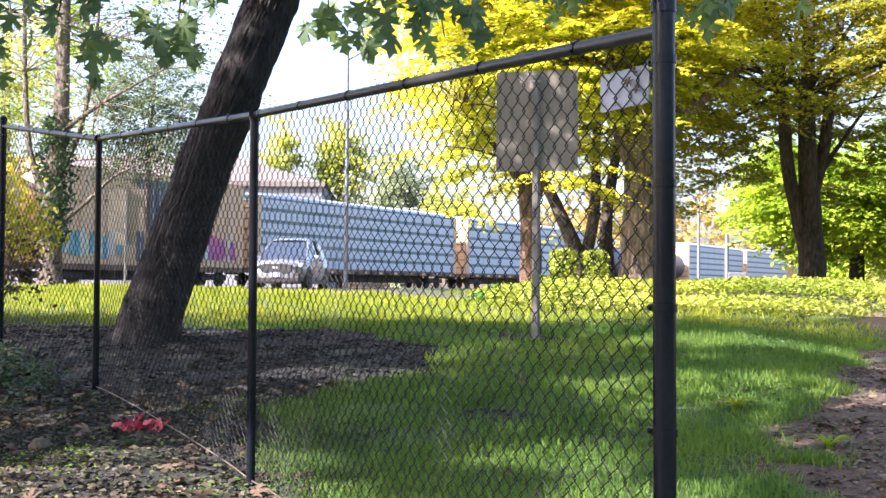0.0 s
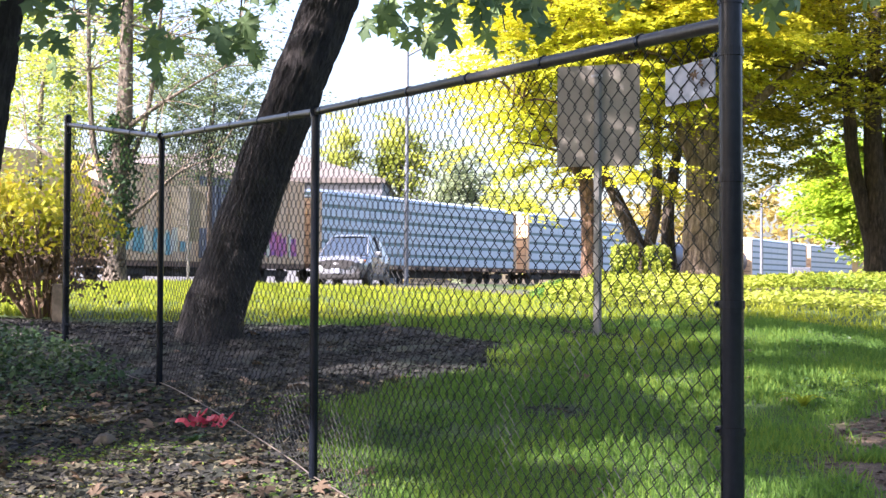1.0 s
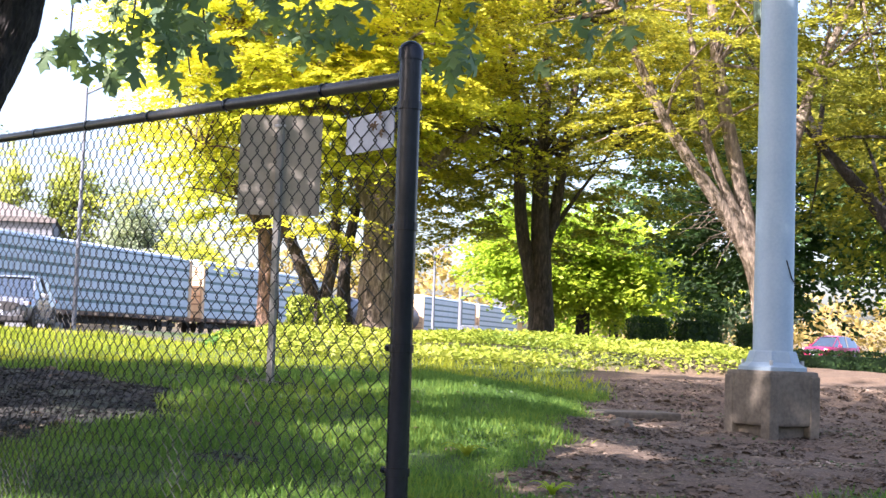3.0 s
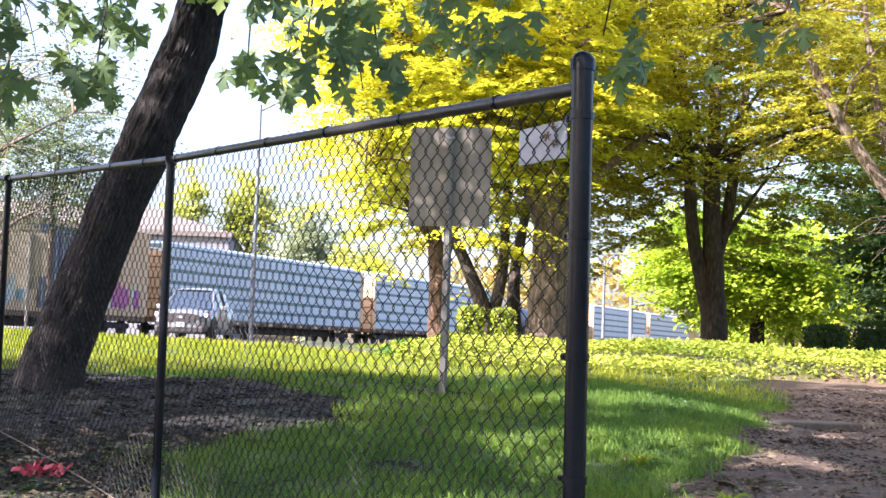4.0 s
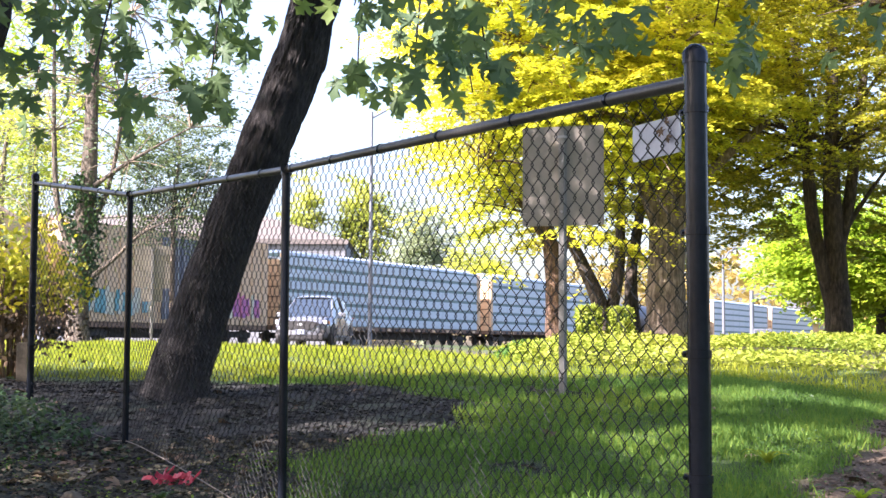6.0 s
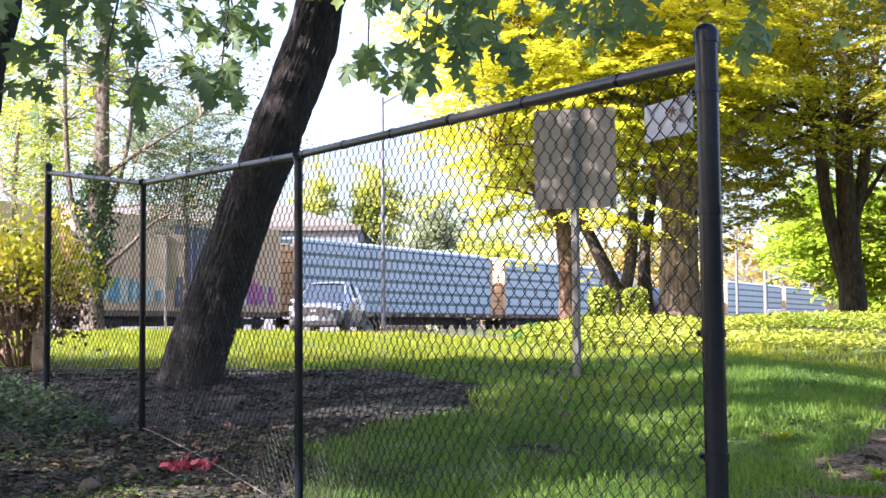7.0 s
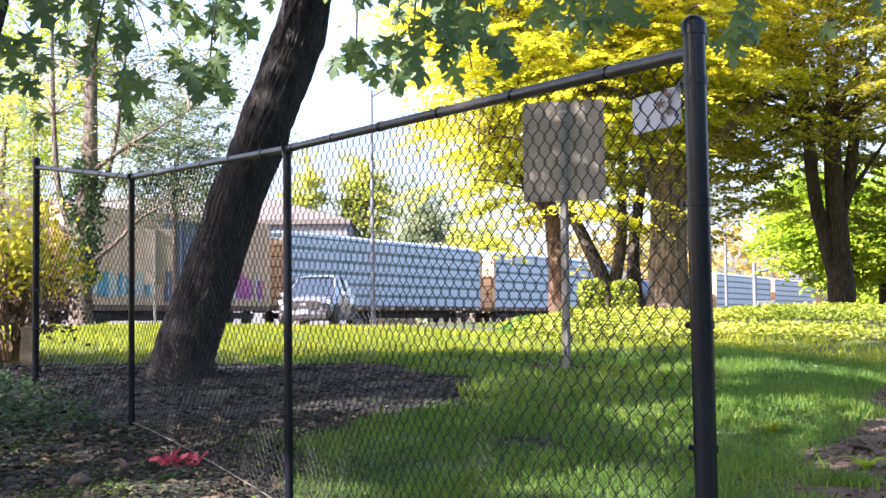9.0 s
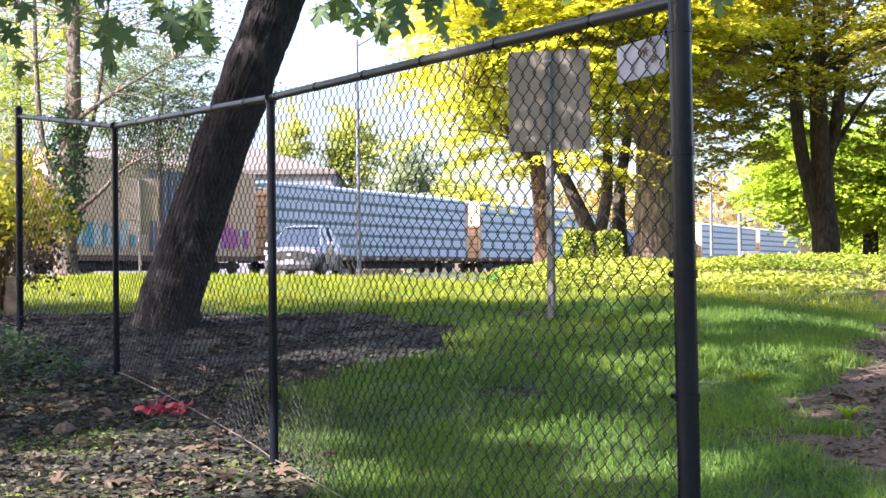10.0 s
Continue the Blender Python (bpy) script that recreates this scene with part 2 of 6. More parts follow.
M_LITTER = foliage("fallen_leaves", [(0.0, (0.05, 0.037, 0.027)), (0.5, (0.12, 0.083, 0.055)), (0.85, (0.22, 0.15, 0.10)), (1.0, (0.36, 0.24, 0.15))], 0.1, 0.8, 0.8)

# ---- ground ----
G_Y = np.array([-2000, -5, 0, 2.84, 6.1, 8.0, 9.5, 11.7, 15, 20, 28, 38, 60, 246, 310, 3000.0])
G_Z = np.array([0.0, 0.0, 0.05, 0.33, 0.52, 0.76, 0.94, 1.12, 1.25, 1.34, 1.43, 1.48, 1.42, 1.42, 11.5, 40.0])


def step(a, b, x):
    t = np.clip((x - a) / (b - a), 0, 1)
    return t * t * (3 - 2 * t)


ROAD = np.array([(-2.0, 75), (-3.2, 50), (-3.4, 37), (-1.6, 26), (1.6, 17.6), (5.5, 14.6), (10, 13.6), (30, 12.0)])


def road_distance(x, y):
    best = np.full(np.shape(x), 1e9)
    for a, b in zip(ROAD[:-1], ROAD[1:]):
        d = b - a
        k = np.clip(((x - a[0]) * d[0] + (y - a[1]) * d[1]) / (d @ d), 0, 1)
        best = np.minimum(best, np.hypot(x - a[0] - k * d[0], y - a[1] - k * d[1]))
    return best


def road_mask(x, y):
    """The drive: narrow between lawn and ivy, wide further off."""
    w = np.interp(y, [13, 18, 24, 40], [0.45, 0.8, 2.2, 3.4])
    return step(0.15, -0.15, road_distance(x, y) - w) * step(11, 13, y)


def height(x, y):
    x, y = np.asarray(x, float), np.asarray(y, float)
    z = sum(np.interp(y + d, G_Y, G_Z) for d in (-0.7, 0, 0.7)) / 3
    z = z - 0.10 * step(-0.8, -2.2, x) * step(5, 8, y) * step(11, 9.5, y)
    z = z + 0.16 * step(-3.0, -4.5, x) * step(7, 9, y) * step(13, 10, y)
    z = z + 0.012 * np.sin(1.9 * x + 0.7 * y) + 0.010 * np.sin(2.7 * y - 1.3 * x)
    z = z + 0.07 * step(13, 20, y) * step(36, 28, y) * step(1.4, -0.4, x)
    z = z - 0.36 * step(9.8, 13.0, x) * step(15, 19, y)
    z = z - 0.20 * step(2.8, 4.6, x) * step(7.5, 9, y) * step(14, 11.5, y)
    z = z - 0.07 * road_mask(x, y)
    # the planted bed past the drive lies a little higher
    z = z + 0.18 * bed_mask(x, y)
    return z


def bed_mask(x, y):
    return step(0.4, 1.0, road_distance(x, y)) * step(0.9, 1.9, x - 0.05 * (y - 17)) * step(13.6, 15.6, y + 0.12 * (x - 3)) * step(30, 26, y) * step(8.2, 7.0, x - 0.25 * (y - 15))


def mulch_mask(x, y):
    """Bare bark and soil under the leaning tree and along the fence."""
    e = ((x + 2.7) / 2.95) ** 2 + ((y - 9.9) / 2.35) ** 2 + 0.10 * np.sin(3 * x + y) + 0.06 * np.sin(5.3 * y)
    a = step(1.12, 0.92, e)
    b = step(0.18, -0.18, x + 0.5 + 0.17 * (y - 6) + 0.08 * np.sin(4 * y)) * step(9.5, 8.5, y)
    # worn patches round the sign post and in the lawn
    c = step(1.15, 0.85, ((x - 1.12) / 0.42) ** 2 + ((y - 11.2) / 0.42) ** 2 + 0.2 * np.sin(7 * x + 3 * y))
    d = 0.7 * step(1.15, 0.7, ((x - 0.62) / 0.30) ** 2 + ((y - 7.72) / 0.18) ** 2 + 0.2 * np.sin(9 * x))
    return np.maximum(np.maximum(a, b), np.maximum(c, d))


def dirt_mask(x, y):
    edge = np.interp(y, [0, 5.5, 6.0, 6.5, 7.2, 7.8, 8.7, 9.8, 11.5, 12.6, 14], [3.2, 2.5, 1.85, 1.72, 2.15, 2.5, 2.95, 3.4, 4.1, 4.75, 5.0])
    edge = edge + 0.10 * np.sin(3.1 * y) + 0.06 * np.sin(7.3 * y + 1)
    turf = step(-0.2, 0.3, 6.6 + 0.7 * (x - 3.9) - y + 0.15 * np.sin(5 * x)) * step(3.0, 3.6, x)
    return step(-0.15, 0.2, x - edge) * step(0.3, -0.3, y - np.interp(x, [4, 6.0, 7.5, 12], [13.4, 14.4, 20, 25])) * step(30, 20, x) * (1 - turf)


def axis(lo, hi, stepsize, far_lo, far_hi):
    mid = list(np.arange(lo, hi + 1e-6, stepsize))
    out, d, p = [], stepsize, lo
    while p > far_lo:
        d *= 1.3
        p -= d
        out.append(p)
    res, d, p = out[::-1] + mid, stepsize, hi
    while p < far_hi:
        d *= 1.3
        p += d
        res.append(p)
    return np.array(res)


def build_ground():
    xs, ys = axis(-8, 11, 0.09, -2500, 2500), axis(0.5, 19, 0.09, -1500, 3000)
    X, Y = np.meshgrid(xs, ys)
    Z = height(X, Y)
    rough = np.array([[noise.noise((a * 3.1, b * 3.1, 0)) for a in xs[::2]] for b in ys[::2]])
    rough = np.repeat(np.repeat(rough, 2, 0), 2, 1)[: len(ys), : len(xs)]
    Z = Z + 0.02 * rough * (np.abs(X) < 12) * (Y < 20)
    nx, ny = len(xs), len(ys)
    me = bpy.data.meshes.new("ground")
    me.vertices.add(nx * ny)
    me.vertices.foreach_set("co", np.stack([X, Y, Z], -1).reshape(-1).astype(np.float32))
    i = (np.arange(ny - 1)[:, None] * nx + np.arange(nx - 1)[None]).reshape(-1)
    q = np.stack([i, i + 1, i + nx + 1, i + nx], 1).reshape(-1)
    me.loops.add(len(q))
    me.loops.foreach_set("vertex_index", q.astype(np.int32))
    me.polygons.add(len(i))
    me.polygons.foreach_set("loop_start", (np.arange(len(i)) * 4).astype(np.int32))
    me.update(calc_edges=True)
    me.polygons.foreach_set("use_smooth", [True] * len(i))
    road = road_mask(X, Y)
    for name, mask in (("mulch", mulch_mask(X, Y)), ("dirt", np.maximum(dirt_mask(X, Y), road * step(22, 17, Y))), ("road", road * step(17, 22, Y)), ("weeds", step(40, 46, Y)), ("hill", step(235, 265, Y)), ("bed", bed_mask(X, Y))):
        at = me.attributes.new(name, "FLOAT", "POINT")
        at.data.foreach_set("value", np.asarray(mask).reshape(-1).astype(np.float32))
    m, nt, b = material("soil_and_turf", 0.95)

    def mask_of(name):
        n = nt.nodes.new("ShaderNodeAttribute")
        n.attribute_name = name
        return n.outputs["Fac"]

    fine, mid, big = noisy(nt, 45, 6), noisy(nt, 9, 5), noisy(nt, 1.2, 4)
    turf = blend(nt, 0.5, ramp(nt, mid, [(0.3, (0.03, 0.055, 0.012)), (0.7, (0.06, 0.11, 0.018))]), ramp(nt, fine, [(0.3, (0.022, 0.03, 0.014)), (0.7, (0.07, 0.12, 0.02))]))
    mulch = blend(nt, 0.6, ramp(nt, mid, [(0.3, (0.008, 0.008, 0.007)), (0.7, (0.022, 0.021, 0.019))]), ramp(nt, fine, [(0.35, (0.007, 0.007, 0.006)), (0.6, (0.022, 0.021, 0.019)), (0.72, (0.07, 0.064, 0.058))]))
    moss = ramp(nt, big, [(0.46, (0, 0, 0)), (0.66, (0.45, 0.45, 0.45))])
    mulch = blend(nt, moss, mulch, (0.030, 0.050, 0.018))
    dirt = blend(nt, 0.5, ramp(nt, mid, [(0.3, (0.075, 0.047, 0.028)), (0.7, (0.165, 0.106, 0.064))]), ramp(nt, fine, [(0.3, (0.040, 0.029, 0.021)), (0.55, (0.115, 0.083, 0.058)), (0.72, (0.24, 0.19, 0.15))]))
    road_col = blend(nt, 0.5, ramp(nt, big, [(0.3, (0.042, 0.038, 0.036)), (0.7, (0.07, 0.062, 0.057))]), ramp(nt, fine, [(0.3, (0.03, 0.027, 0.025)), (0.7, (0.085, 0.074, 0.066))]))
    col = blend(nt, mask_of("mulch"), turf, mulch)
    col = blend(nt, mask_of("dirt"), col, dirt)
    col = blend(nt, mask_of("bed"), col, (0.05, 0.05, 0.02))
    col = blend(nt, mask_of("road"), col, road_col)
    weeds = ramp(nt, big, [(0.3, (0.035, 0.030, 0.02)), (0.7, (0.08, 0.07, 0.04))])
    col = blend(nt, mask_of("weeds"), col, weeds)
    dry = ramp(nt, noisy(nt, 0.12, 5), [(0.3, (0.20, 0.14, 0.05)), (0.7, (0.36, 0.26, 0.09))])
    col = blend(nt, mask_of("hill"), col, dry)
    nt.links.new(col, b.inputs["Base Color"])
    bump(nt, b, fine, 0.7, 0.02)
    me.materials.append(m)
    tagged(new("ground", me), "sloping lawn, bark mulch and bare soil", "ground", kind="structure")


build_ground()


# ---- trees ----
def spray_leaves(centres, radial, n, reach, leaf, droop=0.15, flat=0.08, tilt=0.35):
    """Leaves in flat sprays: places, axes, normals and sizes."""
    k = len(centres)
    C = np.repeat(centres, n, 0)
    R = np.repeat(radial, n, 0)
    R = R / (np.linalg.norm(R, axis=1, keepdims=True) + 1e-9)
    up = np.array([0, 0, 1.0]) + tilt * np.repeat(RNG.normal(size=(k, 3)), n, 0) * 0.6
    side = np.cross(up, R)
    side /= np.linalg.norm(side, axis=1, keepdims=True) + 1e-9
    a, b = RNG.uniform(-1, 1, len(C)), RNG.normal(0, 0.42, len(C))
    L = np.repeat(reach * RNG.uniform(0.6, 1.3, k), n)[:, None]
    P = C + L * (a[:, None] * R + (b * (1.1 - 0.5 * a))[:, None] * side) + RNG.normal(0, flat, (len(C), 3))
    P[:, 2] -= droop * L[:, 0] * (a + 1) ** 2 * 0.5
    U = R + 1.2 * np.sign(b)[:, None] * side + RNG.normal(0, 0.4, (len(C), 3))
    N = up + np.array([-0.42, -0.50, 0]) + RNG.normal(0, tilt, (len(C), 3))
    return P, U, N, leaf * RNG.uniform(0.65, 1.3, len(C))


def fan_leaves(centres, radial, n, reach, leaf, droop=0.22, tilt=0.2):
    """Leaves set two by two along the twigs of flat, fanned branches."""
    k = len(centres)
    R = radial * np.array([1, 1, 0.15]) + 1e-6
    R /= np.linalg.norm(R, axis=1, keepdims=True)
    up = np.array([0, 0, 1.0]) + tilt * RNG.normal(size=(k, 3))
    side = np.cross(up, R)
    side /= np.linalg.norm(side, axis=1, keepdims=True)
    up = np.cross(R, side)
    span = reach * RNG.uniform(0.55, 1.3, k)
    twigs = 9
    turn = np.linspace(-1.25, 1.25, twigs)[None] + RNG.normal(0, 0.10, (k, twigs))
    reach_of = (0.55 + 0.45 * np.cos(turn)) * RNG.uniform(0.75, 1.15, (k, twigs))
    plate = np.repeat(np.arange(k), n)
    twig = RNG.integers(0, twigs, k * n)
    a, far = turn[plate, twig][:, None], (span[plate] * reach_of[plate, twig])[:, None]
    way = np.cos(a) * R[plate] + np.sin(a) * side[plate]
    across = -np.sin(a) * R[plate] + np.cos(a) * side[plate]
    t = (RNG.uniform(0.08, 1, k * n) ** 0.75)[:, None]
    s = np.where(RNG.uniform(size=k * n) < 0.5, -1.0, 1.0)[:, None]
    P = centres[plate] - 0.45 * span[plate][:, None] * R[plate] + far * t * way + RNG.normal(0, 0.016, (k * n, 3))
    P[:, 2] -= (droop * span[plate][:, None] * t ** 2)[:, 0]
    U = 0.7 * way + s * across + RNG.normal(0, 0.25, P.shape)
    N = up[plate] + np.array([-0.12, -0.15, 0]) + RNG.normal(0, 0.30, P.shape)
    return P, U, N, leaf * RNG.uniform(0.7, 1.25, k * n)


def ellipsoid(n, centre, radii, inner=0.35, low=-0.75):
    """Points in the outer part of an uneven rounded crown, and the ways out of it."""
    out = []
    while len(out) < n:
        d = RNG.normal(size=3)
        d /= np.linalg.norm(d)
        if d[2] < low:
            continue
        lump = 1 + 0.28 * noise.noise(Vector(d * 2.1) + Vector(centre)) + 0.15 * noise.noise(Vector(d * 5.0) + Vector(centre))
        out.append(d * lump * RNG.uniform(inner ** 2, 1) ** 0.5)
    D = np.array(out)
    return np.array(centre) + D * np.array(radii), D * np.array([1, 1, 0.35])


def limb(geo, a, b, r0, r1, bend=0.15, seg=6, n=5):
    a, b = Vector(a), Vector(b)
    side = Vector(RNG.normal(size=3)) * (b - a).length * bend * 0.5
    up = Vector((0, 0, (b - a).length * bend))
    pts, rad = [], []
    for i in range(n + 1):
        t = i / n
        w = 4 * t * (1 - t)
        pts.append(a.lerp(b, t) + (side + up) * w * 0.5)
        rad.append(r0 + (r1 - r0) * t)
    geo.tube(pts, rad, seg)


def tree(name, label, base, stems, crown, leaf_mat, bark_mat, sprays=500, per=45, reach=0.7, leaf=0.13, twigs=50, inner=0.4, low=-0.6, group="", flat=0.04, twig_mat=None, droop=0.15, tilt=0.45, clear=None, fans=False, furrow=0.0, twig_r=0.012):
    """stems: lists of (x, y, z, radius); crown: (centre, radii). All in world places."""
    root = thing(name, label, "tree", base, group=group)
    off = Vector(base)
    g = Geo()
    for s in stems:
        pts = [Vector(p[:3]) - off for p in s]
        fine, rad = [], []
        for i in range(len(pts) - 1):
            p0, p1, p2, p3 = pts[max(i - 1, 0)], pts[i], pts[i + 1], pts[min(i + 2, len(pts) - 1)]
            for k in range(6):
                t = k / 6
                fine.append(0.5 * (2 * p1 + (p2 - p0) * t + (2 * p0 - 5 * p1 + 4 * p2 - p3) * t * t + (3 * p1 - p0 - 3 * p2 + p3) * t ** 3))
                rad.append(s[i][3] + (s[i + 1][3] - s[i][3]) * t)
        fine.append(pts[-1])
        rad.append(s[-1][3])
        first = len(g.v)
        if furrow:
            dense, wide = [], []
            for i in range(len(fine) - 1):
                for k in range(5):
                    dense.append(fine[i].lerp(fine[i + 1], k / 5))
                    wide.append(rad[i] + (rad[i + 1] - rad[i]) * k / 5)
            g.tube(dense, wide, 96, wobble=0.10)
            # ridges of bark that run up the stem, split and join
            for i, p in enumerate(dense):
                for k in range(96):
                    q = Vector(g.v[first + i * 96 + k])
                    d = (q - p).normalized()
                    w = Vector((d.x * 13.0, d.y * 13.0, q.z * 3.4))
                    n = noise.noise(w) + 0.5 * noise.noise(w * 2.3 + Vector((3, 1, 7)))
                    crest = 1 - min(1, abs(n) * 2.2)
                    g.v[first + i * 96 + k] = tuple(q - d * furrow * crest ** 2 + d * furrow * 0.35 * noise.noise(q * 14))
        else:
            g.tube(fine, rad, 14, wobble=0.12)
    part("trunk", g, bark_mat, root, smooth=True)
    if not crown:
        return root
    centre, radii = Vector(crown[0]) - off, crown[1]
    C, R = ellipsoid(sprays, centre, radii, inner, low)
    # leaf sprays gather in loose tiers
    C[:, 2] -= 0.12 * np.sin(2 * math.pi * C[:, 2] / 0.78 + 1.3 * np.sin(0.9 * C[:, 0]) + 1.2 * np.sin(1.1 * C[:, 1]))
    if clear:
        far_side = (C[:, 1] > clear[0]) | (C[:, 2] > clear[1] - base[2])
        C, R = C[far_side], R[far_side]
    tg = Geo()
    tips = [Vector(s[-1][:3]) - off for s in stems] + [Vector(s[-2][:3]) - off for s in stems]
    for c in C[:twigs]:
        src = min(tips, key=lambda q: (q - Vector(c)).length + RNG.uniform(0, 2))
        r = twig_r + twig_r * (Vector(c) - src).length
        limb(tg, src, c, min(r, stems[0][-1][3] * 0.7), 0.008)
    if twigs:
        tagged(part("branchwork", tg, twig_mat or bark_mat, root, smooth=True), kind="stuff")
    if fans:
        P, U, N, S = fan_leaves(C, R, per, reach, leaf)
    else:
        P, U, N, S = spray_leaves(C, R, per, reach, leaf, flat=flat, droop=droop, tilt=tilt)
    part("crown", cloud("crown", P, U, N, S, LEAF, LEAF_FACES, leaf_mat), None, root)
    return root


def gz(x, y):
    return float(height(x, y))


# row of broad yellow and olive trees past the drive
G_ROW = "broad trees past the drive"
z = gz(4.05, 22)
tree("tree", "broad multi-stemmed tree with bright yellow-green autumn leaves", (4.05, 22, z),
     [[(4.05, 22, z - 0.1, 0.44), (4.06, 22, z + 0.35, 0.35), (4.07, 22, z + 1.2, 0.31), (4.08, 22, z + 2.1, 0.29), (3.85, 22, z + 3.2, 0.17), (3.5, 22, z + 4.6, 0.12), (3.0, 22, z + 6.5, 0.06)],
      [(4.1, 22, z + 1.7, 0.22), (4.35, 22, z + 2.8, 0.15), (4.7, 22.1, z + 4.2, 0.10), (5.2, 22.3, z + 5.8, 0.06)],
      [(4.05, 21.9, z + 1.8, 0.18), (4.1, 21.8, z + 3.0, 0.13), (4.15, 21.7, z + 4.8, 0.08), (4.0, 21.6, z + 6.6, 0.05)],
      [(4.0, 22, z + 1.9, 0.16), (3.5, 21.8, z + 2.9, 0.10), (2.7, 21.5, z + 3.8, 0.07), (1.4, 21.2, z + 4.9, 0.04)],
      [(4.2, 22, z + 2.0, 0.14), (4.8, 21.8, z + 2.9, 0.09), (5.7, 21.6, z + 3.7, 0.05)]],
     ((3.1, 21.6, 7.3), (4.0, 4.0, 3.9)), M_YELLOW, M_BARK_PALE, 620, 230, 1.0, 0.082, 90, 0.45, -0.92, G_ROW, clear=(0.3, 3.9), fans=True)
z = gz(8.5, 27)
tree("tree", "tall twin-stemmed tree with olive and yellow leaves", (8.5, 27, z),
     [[(8.5, 27, z - 0.1, 0.38), (8.52, 27, z + 0.4, 0.28), (8.49, 27, z + 1.4, 0.23), (8.43, 27, z + 2.6, 0.20), (8.42, 27, z + 4.0, 0.16), (8.5, 27, z + 7, 0.08)],
      [(8.44, 27, z + 0.7, 0.19), (8.22, 27, z + 1.5, 0.155), (8.0, 27, z + 2.6, 0.14), (7.9, 27, z + 4.0, 0.12), (7.6, 27, z + 7, 0.06)],
      [(8.5, 27, z + 1.9, 0.15), (8.72, 27, z + 2.7, 0.135), (8.92, 27, z + 4.0, 0.11), (9.3, 27, z + 7, 0.06)],
      [(8.72, 27, z + 2.4, 0.055), (9.2, 26.8, z + 3.2, 0.04), (9.9, 26.6, z + 4.2, 0.02)]],
     ((8.6, 26.2, 8.7), (6.6, 5.0, 5.2)), M_OLIVE, M_BARK_BROWN, 720, 185, 1.15, 0.099, 110, 0.35, -0.95, G_ROW, clear=(0.4, 4.3), fans=True)
z = gz(9.55, 18.5)
tree("tree", "broad tree with fanned pale stems and olive-yellow leaves", (9.55, 18.5, z),
     [[(9.55, 18.5, z - 0.1, 0.26), (9.5, 18.5, z + 0.6, 0.20), (9.3, 18.5, z + 1.5, 0.18), (8.65, 18.4, z + 2.4, 0.11), (7.65, 18.2, z + 3.6, 0.08), (6.75, 18, z + 5.2, 0.04)],
      [(9.35, 18.5, z + 1.3, 0.16), (9.05, 18.5, z + 2.6, 0.12), (8.6, 18.5, z + 4.6, 0.10), (8.35, 18.5, z + 7.0, 0.05)],
      [(9.45, 18.5, z + 1.0, 0.15), (9.65, 18.5, z + 2.5, 0.12), (10.25, 18.5, z + 4.5, 0.08), (10.95, 18.4, z + 6, 0.04)],
      [(9.15, 18.5, z + 2.0, 0.09), (8.35, 18.3, z + 3.4, 0.07), (7.95, 18.2, z + 5.5, 0.04)]],
     ((9.25, 18.7, 7.6), (4.9, 3.6, 4.2)), M_SHADE_OLIVE, M_BARK_PALE, 560, 200, 0.95, 0.07, 90, 0.5, -0.85, G_ROW, clear=(0.2, 4.6), fans=True)
fan_tree = bpy.data.objects["tree.002"]
for q in range(28):
    a, b = RNG.uniform(0, 1), RNG.normal(size=3)
    root_at = Vector((8.95 - 0.35 * a, 18.4, gz(9.55, 18.5) + 1.9 + 0.5 * a)) - Vector(fan_tree.location)
    part("dead_twig", Geo().tube([root_at, root_at + Vector((-0.22 + 0.15 * b[0], -0.1, 0.02 + 0.12 * b[2])), root_at + Vector((-0.42 + 0.25 * b[0], -0.15, -0.10 + 0.25 * b[2]))], [0.007, 0.005, 0.002], 5), M_TWIG, fan_tree)
z = gz(13.5, 19.5)
tree("tree", "leaning tree with spreading limbs and green-yellow leaves", (13.5, 19.5, z),
     [[(13.5, 19.5, z - 0.1, 0.26), (13.2, 19.5, z + 1.2, 0.19), (12.2, 19.5, z + 2.7, 0.13), (10.8, 19.4, z + 4.0, 0.07)],
      [(13.3, 19.5, z + 0.9, 0.15), (13.5, 19.5, z + 3, 0.11), (13.8, 19.5, z + 6, 0.05)]],
     ((13.4, 19.5, 7.4), (4.5, 4, 4.4)), M_SHADE_OLIVE, M_BARK_DARK, 330, 190, 1.0, 0.09, 60, 0.45, -0.8, G_ROW, fans=True)
z = gz(2.16, 21.5)
tree("tree", "slim brown-barked tree with yellow-green leaves", (2.16, 21.5, z),
     [[(2.16, 21.5, z - 0.1, 0.20), (2.17, 21.5, z + 0.6, 0.17), (2.12, 21.5, z + 1.3, 0.15), (1.95, 21.4, z + 2.2, 0.10), (1.6, 21.2, z + 3.8, 0.06), (1.3, 21.1, z + 5.2, 0.03)],
      [(2.14, 21.5, z + 1.2, 0.11), (2.4, 21.5, z + 2.0, 0.08), (2.7, 21.4, z + 3.4, 0.05), (2.9, 21.4, z + 5.0, 0.03)],
      [(2.12, 21.5, z + 1.4, 0.07), (1.7, 21.3, z + 2.1, 0.05), (1.0, 21.1, z + 2.9, 0.025)]],
     ((2.2, 21.2, 5.7), (2.3, 2.2, 2.9)), M_YELLOW, M_BARK_RUST, 360, 190, 0.85, 0.078, 45, 0.45, -0.88, G_ROW, fans=True)
z = gz(3.4, 25)
